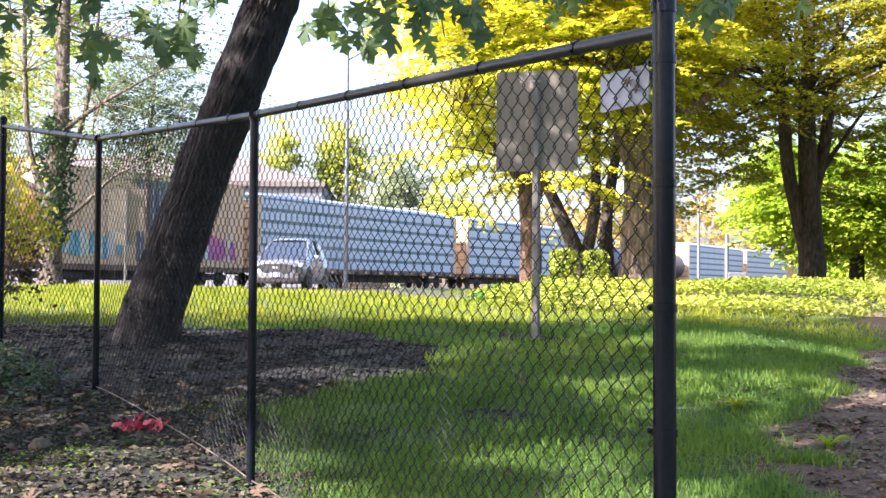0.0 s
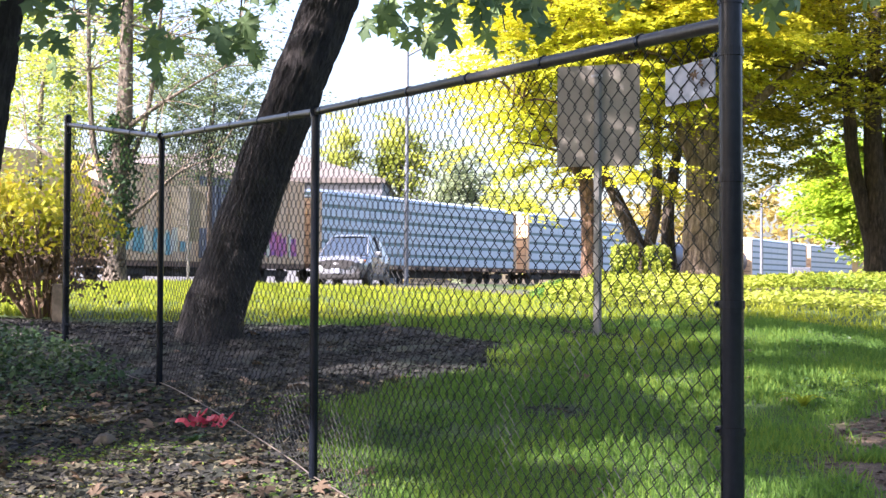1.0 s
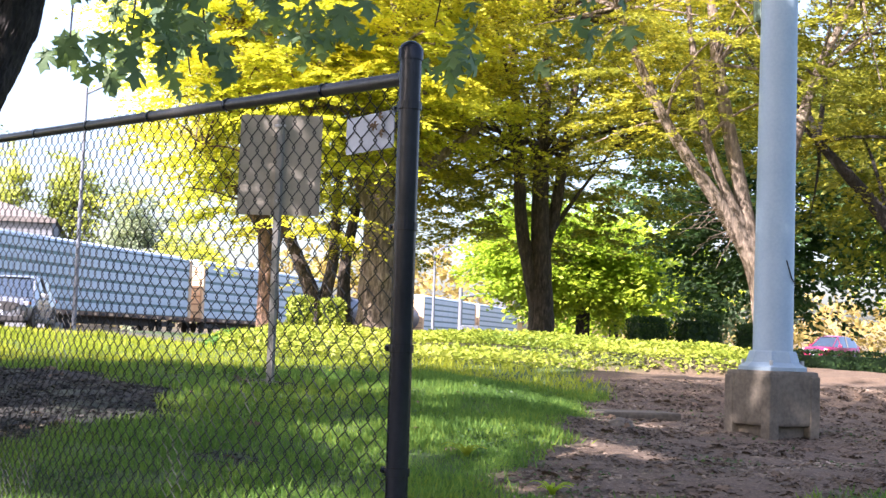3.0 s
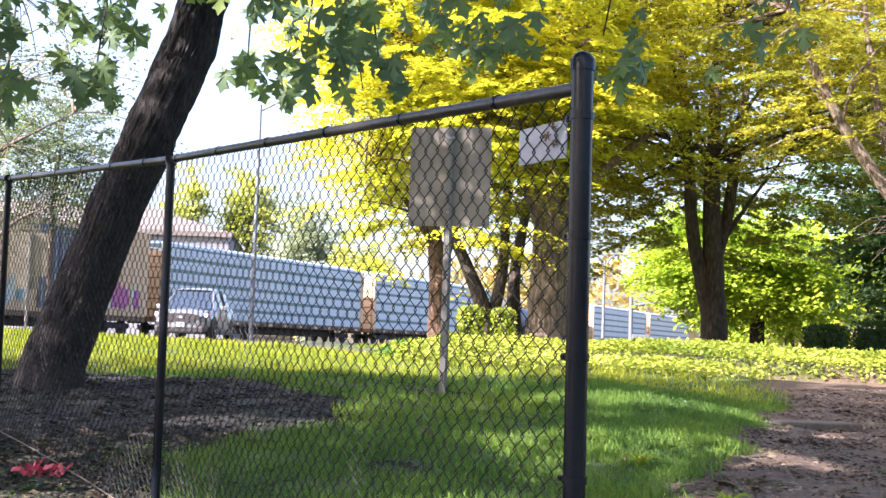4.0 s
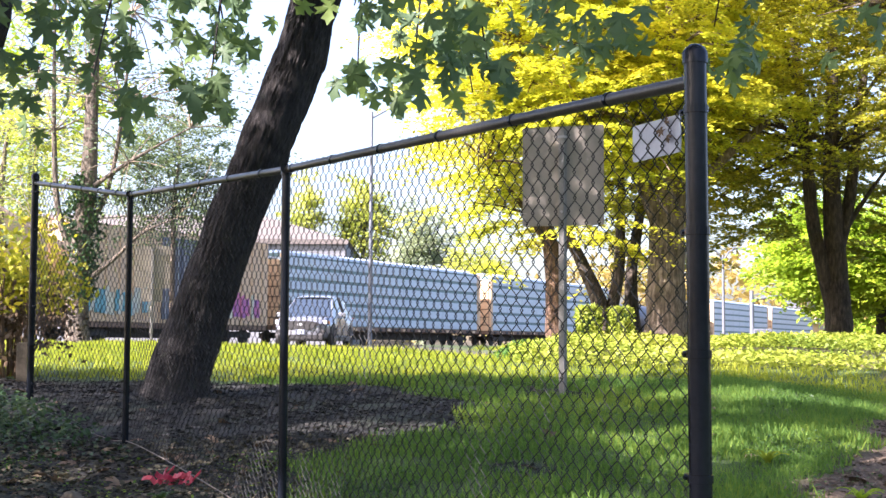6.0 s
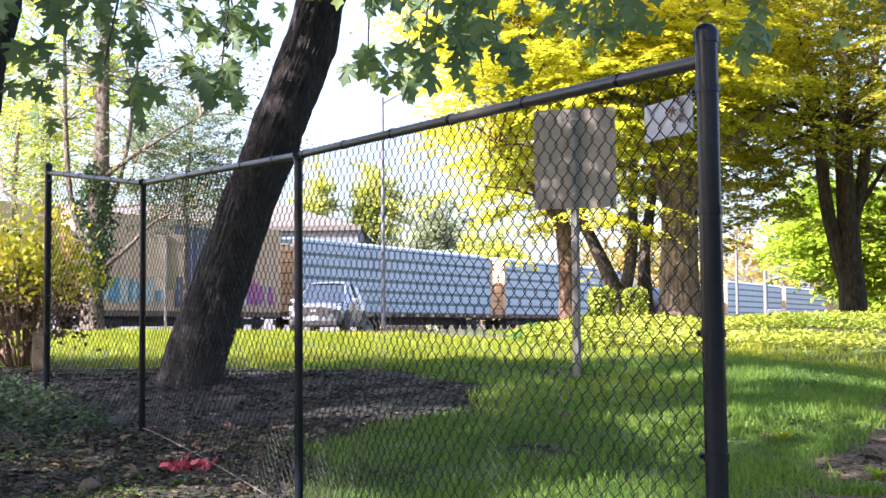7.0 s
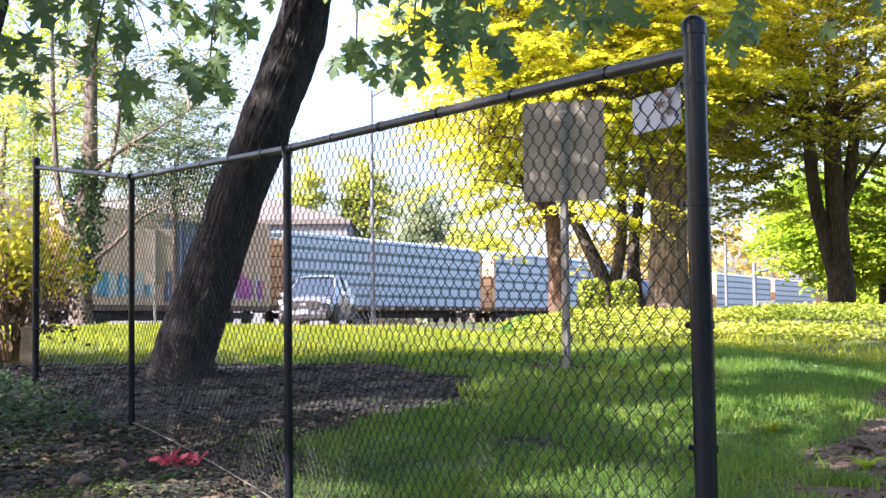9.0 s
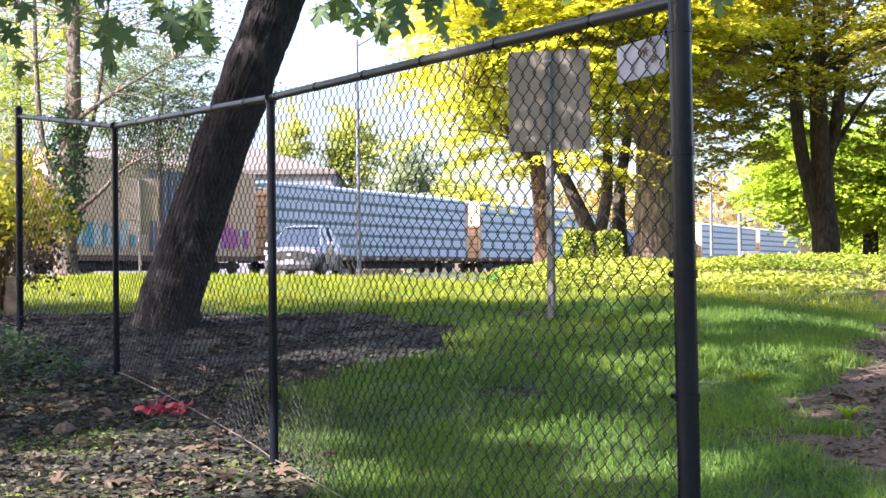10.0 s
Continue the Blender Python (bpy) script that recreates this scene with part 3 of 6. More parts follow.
tree("tree", "dark slanting tree behind the clipped hedge", (3.4, 25, z),
     [[(3.5, 25, z - 0.1, 0.19), (3.35, 25, z + 0.7, 0.15), (3.0, 25, z + 1.5, 0.12), (2.6, 25, z + 2.4, 0.09), (2.3, 25, z + 4, 0.05)],
      [(3.45, 25, z + 0.2, 0.13), (3.7, 25, z + 1.3, 0.11), (3.75, 25, z + 3, 0.08), (3.7, 25, z + 5, 0.04)],
      [(4.1, 25.4, z - 0.1, 0.16), (4.0, 25.4, z + 1.2, 0.12), (4.25, 25.4, z + 3, 0.08), (4.4, 25.4, z + 5, 0.05)]],
     ((3.7, 25.6, 6.5), (3.6, 3.0, 4.0)), M_OLIVE, M_BARK_BROWN, 400, 180, 1.05, 0.095, 60, 0.4, -0.88, G_ROW, fans=True)

# the thin left tree with bare limbs
z = gz(-7.3, 28)
tree("tree", "thin grey tree with bare twisting limbs and sparse leaves", (-7.3, 28, z),
     [[(-7.3, 28, z - 0.1, 0.34), (-7.3, 28, z + 0.4, 0.23), (-7.3, 28, z + 1.8, 0.20), (-7.15, 28, z + 3.4, 0.18), (-7.1, 28, z + 5.5, 0.13), (-7.0, 28, z + 9, 0.05)],
      [(-7.3, 28, z + 1.6, 0.09), (-7.75, 28, z + 2.7, 0.07), (-7.9, 28, z + 4.5, 0.05), (-7.95, 28, z + 7.5, 0.025)],
      [(-7.3, 28, z + 2.2, 0.07), (-6.75, 28, z + 3.2, 0.05), (-6.4, 27.8, z + 5, 0.035), (-6.2, 27.6, z + 7, 0.02)],
      [(-7.3, 28, z + 1.2, 0.07), (-6.6, 27.8, z + 1.7, 0.05), (-5.9, 27.6, z + 2.3, 0.03), (-5.2, 27.5, z + 2.6, 0.012)],
      [(-7.2, 28, z + 3.2, 0.06), (-6.2, 27.6, z + 3.8, 0.04), (-4.9, 27.4, z + 4.5, 0.015)],
      [(-7.3, 28, z + 1.9, 0.08), (-8.1, 28, z + 2.3, 0.06), (-9.2, 28, z + 3.0, 0.03)]],
     ((-7.0, 28.5, 7.8), (3.6, 3.0, 5.0)), M_BLUEGREEN, M_BARK_GREY, 230, 34, 0.5, 0.10, 220, 0.2, -0.85, flat=0.12, twig_mat=M_TWIG, twig_r=0.0045)

thin_tree = bpy.data.objects["tree.006"]
ivy_n = 1500
ivy_a, ivy_z = RNG.uniform(0, 2 * math.pi, ivy_n), RNG.uniform(0.9, 3.6, ivy_n)
ivy_r = 0.2 + np.abs(RNG.normal(0, 0.16, ivy_n)) * np.sin((ivy_z - 0.9) / 2.7 * math.pi)
ivy_p = np.stack([ivy_r * np.cos(ivy_a) + 0.03 * ivy_z, ivy_r * np.sin(ivy_a), ivy_z], 1)
part("climbing_ivy", cloud("climbing_ivy", ivy_p, RNG.normal(size=ivy_p.shape), RNG.normal(size=ivy_p.shape), RNG.uniform(0.08, 0.15, ivy_n), LEAF, LEAF_FACES, M_DARK_IVY), None, thin_tree, "dark ivy climbing the trunk")

# trees further off
G_FAR = "trees in the distance"


def far_tree(x, y, top, wide, mat, label, sprays=170, per=34, leaf=0.55, bottom=2.2, dark=M_BARK_DARK, girth=1.0, fans=False):
    zb = gz(x, y)
    mid, half = (top + bottom) / 2, (top - bottom) / 2
    tree("tree", label, (x, y, zb), [[(x, y, zb - 0.2, 0.3 * girth), (x, y, mid - half * 0.4, 0.24 * girth), (x + 0.2, y, mid + half * 0.3, 0.1 * girth)]],
         ((x, y, mid), (wide, wide, half)), mat, dark, sprays, per, max(leaf * 2.6, 0.8), leaf, 24, 0.35, -0.95, G_FAR, flat=leaf * 0.5, fans=fans)


far_tree(-10.8, 122, 16.6, 1.5, M_LIME, "tall yellow-green tree behind the train", 70, 55, 0.36, 7)
far_tree(-5.6, 124, 17.3, 2.5, M_LIME, "tall yellow-leaved tree behind the train", 110, 55, 0.38, 7.5)
far_tree(0.0, 150, 17.0, 4.6, M_HAZED_GREEN, "rounded tree behind the train, its green paled as by haze", 220, 50, 0.45)
far_tree(5.5, 140, 13.5, 3.2, M_LIME, "low yellow-green tree behind the train", 120, 50, 0.4)
far_tree(-16.5, 52, 12.5, 3.6, M_LIME, "airy yellow-green tree beside the road", 170, 60, 0.17, 5.5, M_BARK_GREY, 0.45)
far_tree(-10.9, 58, 12.2, 3.0, M_BLUEGREEN, "airy grey-green tree beside the tracks", 270, 60, 0.16, 5.0, M_BARK_GREY, 0.45)
far_tree(-22, 75, 21, 6.0, M_GREEN, "tall green tree beside the tracks", 130, 40, 0.38, 9.0)
far_tree(14.2, 46, 6.6, 2.7, M_GREEN, "bright fresh-green tree beside the junction", 420, 60, 0.19, 3.2)
far_tree(16.3, 47, 6.2, 3.0, M_GREEN, "bright fresh-green tree over the clipped hedges", 480, 60, 0.19, 2.4)
far_tree(20.2, 40, 12, 4.6, M_DEEP, "large dark-green tree beyond the lawn", 520, 70, 0.23, 2.2)
far_tree(26, 38, 12, 5.0, M_DEEP, "large dark-green spreading tree beyond the lawn", 380, 60, 0.22, 4.6)
far_tree(19, 30, 11, 4.2, M_SHADE_OLIVE, "olive-green tree beyond the lawn", 320, 40, 0.2, 3.4)
# fill tree in the shaded leaf colour, added to close sky gaps
far_tree(10.45, 34, 12.4, 5.8, M_SHADE_OLIVE, "wide olive tree closing the row", 480, 150, 0.125, 3.3, girth=0.45, fans=True)
far_tree(5.75, 32, 11.2, 4.9, M_SHADE_OLIVE, "olive tree standing behind the yellow one", 430, 140, 0.12, 3.3, girth=0.5, fans=True)
far_tree(36, 54, 11, 5.5, M_GREEN, "light green tree across the street", 300, 50, 0.3, 4.2)
far_tree(26, 70, 9, 6.0, M_GREEN, "pale green tree across the street", 220, 36, 0.45, 1.6)
far_tree(46, 100, 11, 6.5, M_BLUEGREEN, "grey-green tree across the street", 200, 36, 0.45, 1.6)


def wood():
    """Far woods that close the distance."""
    C = []
    for a in np.linspace(-62, 62, 240):
        d = 250 + 40 * noise.noise((a * 0.2, 0, 0))
        if abs(a) < 55:
            top = 12 + 6 * noise.noise((a * 0.35, 3, 0)) + (4 if 6 < a < 22 else 0)
            for zz in np.arange(-0.5, top, 2.0):
                C.append((d * math.sin(radians(a)) + RNG.normal(0, 2), d * math.cos(radians(a)) + RNG.normal(0, 4), zz + RNG.normal(0, 0.8)))
    C = np.array(C)
    P, U, N, S = spray_leaves(C, RNG.normal(size=C.shape), 22, 2.6, 1.45, flat=0.8, tilt=0.9)
    tagged(new("far_woods", cloud("far_woods", P, U, N, S, LEAF, LEAF_FACES, M_TAN_LEAF)), "distant belt of yellow and orange autumn trees", "woods", kind="stuff")


wood()


def back_wood():
    """Unseen trees added round the lawn behind the walker, closing off the low sky."""
    C = []
    for a in np.linspace(84, 276, 200):
        d = 42 + 6 * noise.noise((a * 0.1, 7, 0))
        top = 10 + 5 * noise.noise((a * 0.12, 3, 0))
        for zz in np.arange(0.8, top, 1.2):
            C.append((d * math.sin(radians(a)) + RNG.normal(0, 1.5), d * math.cos(radians(a)) + RNG.normal(0, 1.5), zz + RNG.normal(0, 0.5)))
    C = np.array(C)
    P, U, N, S = spray_leaves(C, RNG.normal(size=C.shape), 16, 1.6, 0.75, flat=0.5, tilt=0.9)
    tagged(new("woods", cloud("back_woods", P, U, N, S, LEAF, LEAF_FACES, M_DEEP)), "unseen belt of dark-green trees added behind the lawn", "woods", kind="stuff")


back_wood()

# ---- maples over the fence ----
HALF_LEAF = [(-0.03, 0.12, 0.0), (-0.14, 0.42, -0.16), (0.03, 0.36, -0.06), (0.13, 0.19, 0.02), (0.23, 0.40, -0.02), (0.28, 0.66, -0.20), (0.42, 0.53, -0.10), (0.58, 0.64, -0.18), (0.53, 0.39, -0.02), (0.43, 0.17, 0.04), (0.62, 0.20, 0.0), (0.75, 0.36, -0.10), (0.83, 0.17, -0.06)]
MAPLE = [(0, 0, 0)] + HALF_LEAF + [(1.08, 0.0, -0.16)] + [(u, -v, w) for u, v, w in HALF_LEAF[::-1]] + [(0.27, 0, 0.05)]
MAPLE_FACES = [(len(MAPLE) - 1, i + 1, i) for i in range(0, len(MAPLE) - 2)] + [(len(MAPLE) - 1, 0, len(MAPLE) - 2)]


MAPLE_LOW = [(0, 0, 0), (-0.06, 0.44, -0.08), (0.2, 0.25, 0.02), (0.4, 0.56, -0.08), (0.4, 0.14, 0.03), (1.05, 0, -0.14), (0.4, -0.14, 0.03), (0.4, -0.56, -0.08), (0.2, -0.25, 0.02), (-0.06, -0.44, -0.08)]
# ground spots to be sunlit (x, y, radii); crown leaves shading them are dropped
OPENINGS = [(2.3, 8.62, 1.0, 0.5), (1.55, 8.2, 0.35, 0.22), (3.15, 8.42, 0.5, 0.2), (-1.65, 6.3, 1.1, 0.36), (-1.05, 6.6, 0.6, 0.24), (2.9, 11.0, 0.7, 0.25), (0.9, 6.7, 0.35, 0.22), (-1.0, 5.9, 0.9, 0.35), (-1.9, 5.7, 0.5, 0.3), (-1.5, 11.6, 0.3, 0.12), (-0.4, 9.2, 0.5, 0.16), (1.2, 5.9, 0.4, 0.2)]


def maple(name, label, base, stem, crown, clusters, n_upper):
    off = Vector(base)
    root = tree(name, label, base, [stem], None, M_MAPLE, M_BARK_DARK, furrow=0.018 if base[1] > 6 else 0.0)
    tg = Geo()
    P, U = [], []
    for (x, y, zc, rx, rz, n) in clusters:
        n = int(n * 1.75)
        top = Vector((x + RNG.uniform(-0.2, 0.2), y + RNG.uniform(-0.3, 0.3), zc + rz + 0.6))
        for i in range(max(1, n // 18)):
            tip = Vector((x + RNG.normal(0, rx * 0.6), y + RNG.normal(0, 0.35), zc + RNG.normal(0, rz * 0.5)))
            limb(tg, top - off, tip - off, 0.010, 0.004, 0.1, 5, 4)
        for i in range(n):
            P.append((x + np.clip(RNG.normal(0, rx * 0.5), -rx, rx), y + RNG.normal(0, 0.4), zc + np.clip(RNG.normal(0, rz * 0.55), -rz, rz)))
            U.append((RNG.normal(0, 0.5), RNG.normal(0, 0.5), -1.0 + RNG.normal(0, 0.35)))
    if crown:
        C, R = ellipsoid(n_upper, crown[0], crown[1], 0.3, -0.9)
        gap = np.array([noise.noise(Vector(c) * 0.55) + 0.5 * noise.noise(Vector(c) * 1.3) for c in C])
        C = C[gap > -0.10]
        # openings in the canopy, cut so that sun patches fall on chosen ground spots
        for ox, oy, rx, ry in OPENINGS:
            k = (C[:, 2] - gz(ox, oy) - 0.06) / SUN_DIR.z
            sx, sy = C[:, 0] - SUN_DIR.x * k, C[:, 1] - SUN_DIR.y * k
            keep = ((sx - ox) / (rx + 0.27)) ** 2 + ((sy - oy) / (ry + 0.20)) ** 2 > 1
            C = C[keep]
        for c in C[::220]:
            limb(tg, Vector(stem[-2][:3]) - off, Vector(c) - off, 0.035, 0.008, 0.1, 6, 5)
        P += [tuple(c) for c in C]
        U += [tuple(u) for u in (RNG.normal(0, 0.6, C.shape) + np.array([0, 0, -0.5]))]
    P, U = np.array(P) - np.array(base), np.array(U)
    N = RNG.normal(0, 0.5, P.shape) + np.array([0.0, -0.5, 0.5])
    tagged(part("branchwork", tg, M_BARK_DARK, root), kind="stuff")
    size = RNG.uniform(0.11, 0.21, len(P))
    k = sum(int(c[5] * 1.75) for c in clusters)
    size[:k] *= 0.72
    size[k:] *= 1.9
    if k:
        part("hanging_leaves", cloud("hanging_leaves", P[:k], U[:k], N[:k], size[:k], MAPLE, MAPLE_FACES, M_MAPLE), None, root)
    part("crown", cloud("crown", P[k:], U[k:], N[k:], size[k:], MAPLE_LOW, [tuple(range(9, -1, -1))], M_MAPLE), None, root)
    return root


# the last two leaf clusters, above the view, are added to shade the sign
maple("tree", "leaning maple with dark furrowed bark and large lobed leaves", (-2.14, 11, gz(-2.14, 11)),
      [(-2.13, 11, 0.8, 0.44), (-2.10, 11, 1.12, 0.29), (-1.96, 11, 1.6, 0.245), (-1.69, 11, 2.4, 0.235), (-1.345, 11, 3.3, 0.235), (-1.045, 11, 4.15, 0.226), (-0.7, 10.6, 5.6, 0.18), (-0.4, 10, 8, 0.12)],
      # crown above the view, placed to shade lawn and pole
      ((-1.5, 4.3, 8.2), (6.4, 4.6, 2.5)),
      [(-1.14, 6.6, 3.33, 0.29, 0.14, 16), (-1.09, 6.6, 3.16, 0.18, 0.12, 10), (-1.15, 6.5, 2.84, 0.18, 0.13, 13), (-0.68, 6.6, 3.55, 0.18, 0.10, 7), (-0.40, 6.8, 3.01, 0.13, 0.09, 7), (-0.28, 6.6, 3.24, 0.13, 0.16, 7), (0.03, 6.6, 3.20, 0.30, 0.17, 20), (-0.14, 6.6, 2.94, 0.11, 0.12, 7), (0.19, 6.6, 3.04, 0.18, 0.15, 12), (0.41, 6.5, 2.90, 0.07, 0.13, 5), (0.67, 6.6, 3.37, 0.27, 0.12, 12), (1.05, 6.6, 3.25, 0.23, 0.17, 15), (1.65, 6.4, 3.10, 0.18, 0.16, 10), (2.48, 6.6, 3.36, 0.18, 0.14, 7), (-2.3, 9.9, 5.6, 0.9, 0.6, 230), (-2.9, 8.8, 6.4, 0.8, 0.5, 230)], 10500)
# the last leaf cluster, out of view, is added to shade the leaning trunk
maple("tree", "maple with dark bark and large hanging lobed leaves", (-3.15, 7, gz(-3.15, 7)),
      [(-3.2, 7, 0.3, 0.40), (-3.1, 7, 0.8, 0.30), (-2.86, 7, 1.92, 0.25), (-2.70, 7, 2.84, 0.23), (-2.5, 7, 4.0, 0.21), (-2.3, 6.6, 6, 0.16), (-2.2, 6.2, 8, 0.1)],
      ((-4.8, 0.5, 8.6), (5.5, 5.0, 3.2)),
      [(-1.80, 6.6, 3.22, 0.30, 0.21, 18), (-1.65, 6.4, 2.82, 0.12, 0.16, 7), (-2.25, 6.6, 3.24, 0.20, 0.21, 11), (-2.07, 6.6, 3.43, 0.42, 0.12, 13), (-1.51, 6.6, 3.40, 0.24, 0.12, 7), (-2.38, 6.9, 2.89, 0.13, 0.13, 4), (-4.8, 9.2, 5.2, 1.1, 0.7, 330)], 8000)

# unseen maple added left of the view to shade lawn and ivy
maple("tree", "unseen broad maple added to cast shade, with lobed leaves", (-9.3, 3, gz(-9.3, 3)),
      [(-9.3, 3, -0.1, 0.4), (-9.3, 3, 1.5, 0.3), (-9.3, 3, 4, 0.25), (-9.3, 3, 6, 0.18), (-9.3, 3, 8, 0.1)],
      ((-9.4, 3.3, 7.3), (6.4, 5.6, 3.6)), [], 11500)

# unseen maple added behind the camera; keeps the ground mirrored in the posts dark
maple("tree", "unseen broad maple added behind the path to shade the lawn", (-7.0, -8, 0.0),
      [(-7, -8, -0.2, 0.4), (-7, -8, 1.5, 0.3), (-7, -8, 4, 0.25), (-7, -8, 6, 0.18), (-7, -8, 8, 0.1)],
      ((-7.0, -8, 7.2), (7.0, 6.0, 3.6)), [], 6000)

# ---- fence ----
POSTS = [(0.691, 2.84, 2.266, 2.172), (-0.696, 6.16, 2.387, 2.367), (-2.07, 8.89, 2.55, 2.535), (-3.195, 10.47, 2.884, 2.80)]


def build_fence():
    root = thing("chain_link_fence", "black chain-link fence with steel posts and a top rail", "fence", (0.68, 2.84, gz(0.68, 2.84)))
    off = Vector(root.location)
    feet = [gz(p[0], p[1]) for p in POSTS]
    for i, (x, y, top, rail) in enumerate(POSTS):
        end = i in (0, 3)
        r = 0.0292 if end else 0.022
        g = Geo()
        zf = feet[i] - 0.25
        prof = [(r, zf), (r, top - 0.05)]
        if end:
            prof += [(r + 0.004, top - 0.05), (r + 0.004, top - 0.022), (r * 0.85, top - 0.008), (r * 0.45, top), (0.001, top + 0.002)]
        else:
            prof += [(r + 0.004, top - 0.05), (r + 0.005, top - 0.03), (r * 0.7, top - 0.005)]
        g.lathe(prof, Vector((x, y, 0)) - off, 20)
        lean = 0.005 if i == 0 else 0.0
        g.v = [(a + lean * (top - off.z - c), b, c) for a, b, c in g.v]
        post = part("post", g, M_BLACK, root, smooth=True)
        if end:
            along = (Vector(POSTS[1][:2]) - Vector(POSTS[0][:2])).normalized() if i == 0 else (Vector(POSTS[2][:2]) - Vector(POSTS[3][:2])).normalized()
            for k in range(6):
                zb = rail - 0.075 - 0.3125 * k
                side = lean * (top - zb)
                b = Geo().lathe([(r, zb - 0.011), (r + 0.0035, zb - 0.010), (r + 0.0035, zb + 0.010), (r, zb + 0.011)], Vector((x + side, y, 0)) - off, 20)
                c = Vector((x + side, y, zb)) + Vector((along.x, along.y, 0)) * (r + 0.018) - off
                b.box((0.034, 0.016, 0.018), m=Matrix.Translation(c) @ Matrix.Rotation(math.atan2(along.y, along.x), 4, "Z"), bevel=0.003)
                b.tube([c + Vector((along.y, -along.x, 0)) * 0.018, c - Vector((along.y, -along.x, 0)) * 0.018], 0.0055, 6)
                part("tension_band", b, M_BLACK, root)
        else:
            part("rail_loop", Geo().tube([Vector((x, y - 0.03, rail)) - off, Vector((x - 0.004, y + 0.035, rail + 0.004)) - off], 0.026, 12), M_BLACK, root, smooth=True)
    pitch, H = 0.0385, 0.077
    for i in range(3):
        a, b = Vector((*POSTS[i][:2], POSTS[i][3])), Vector((*POSTS[i + 1][:2], POSTS[i + 1][3]))
        d = (b - a)
        flat = Vector((d.x, d.y, 0)).normalized()
        n = Vector((-flat.y, flat.x, 0))
        aa = a + flat * 0.02
        pts = [aa.lerp(b, t / 8) - off for t in range(9)]
        rail = part("top_rail", Geo().tube(pts, 0.0185, 14), M_RAIL, root, smooth=True)
        for t in np.arange(0.12, 1, 0.17):
            c = a.lerp(b, float(t)) - off
            dd = d.normalized()
            part("wire_tie", Geo().tube([c - dd * 0.007, c + dd * 0.007], 0.0215, 12), M_BLACK, root)
        # woven fabric
        length = Vector((d.x, d.y)).length
        g = Geo()
        rows = int(1.80 / (H / 2))
        for j in range(int(length / pitch) - 1):
            pts = []
            for k in range(-1, rows + 1):
                odd = (k + j) % 2
                s = (j + (1.10 if odd else -0.10)) * pitch + 0.04
                top = a.z + (b.z - a.z) * s / length
                foot = feet[i] + (feet[i + 1] - feet[i]) * s / length
                zz = top + 0.005 - (max(k, -0.5) * H / 2) * ((top - foot - 0.01) / 1.80)
                bow = 0.010 * math.sin(3.1 * s + 1.3 * zz) + 0.004 * noise.noise((s * 6, zz * 6, i))
                p = a + flat * s + n * (-0.022 + (0.0026 if odd else -0.0026) + bow)
                q = Vector((p.x, p.y, zz)) - off
                if pts:
                    # the wire bends at the knuckles and runs over in an S
                    o = pts[-1].copy()
                    for t, w in ((0.22, 0.17), (0.78, 0.83)):
                        pts.append(Vector((o.x + (q.x - o.x) * w, o.y + (q.y - o.y) * w, o.z + (q.z - o.z) * t)))
                pts.append(q)
            tip = pts[0] + flat * 0.004 + Vector((0, 0, 0.004))
            g.tube([tip] + pts, 0.0020, 3, caps=False)
        part("chain_link_mesh", g, M_WIRE, root)
        low = []
        for t in range(13):
            s = t / 12
            sag = (0.02, 0.03, -0.06)[i] * math.sin(math.pi * s) ** 0.5
            low.append(Vector((a.x + d.x * s, a.y + d.y * s, feet[i] + (feet[i + 1] - feet[i]) * s + 0.03 + sag)) - off)
        part("bottom_wire", Geo().tube(low, 0.0036, 6), M_BARE_WIRE, root, "bare rusty bottom tension wire")


build_fence()

# ---- signs ----
def sign_board(w, h, t, r):
    """A flat plate with rounded corners, upright, facing along y."""
    g = Geo()
    ring = []
    for cx, cz, a0 in ((w / 2 - r, h / 2 - r, 0), (-w / 2 + r, h / 2 - r, 90), (-w / 2 + r, -h / 2 + r, 180), (w / 2 - r, -h / 2 + r, 270)):
        for k in range(5):
            a = radians(a0 + 22.5 * k)
            ring.append((cx + r * math.cos(a), cz + r * math.sin(a)))
    n = len(ring)
    g.add([(x, -t / 2, zz) for x, zz in ring] + [(x, t / 2, zz) for x, zz in ring],
          [tuple(range(n)), tuple(range(2 * n - 1, n - 1, -1))] + [(i, i + n, (i + 1) % n + n, (i + 1) % n) for i in range(n)])
    return g


M_POST = two_scale("dull_weathered_steel", (0.20, 0.195, 0.18), (0.30, 0.29, 0.27), 0.6, 0.2, 60, 8, 0.05)


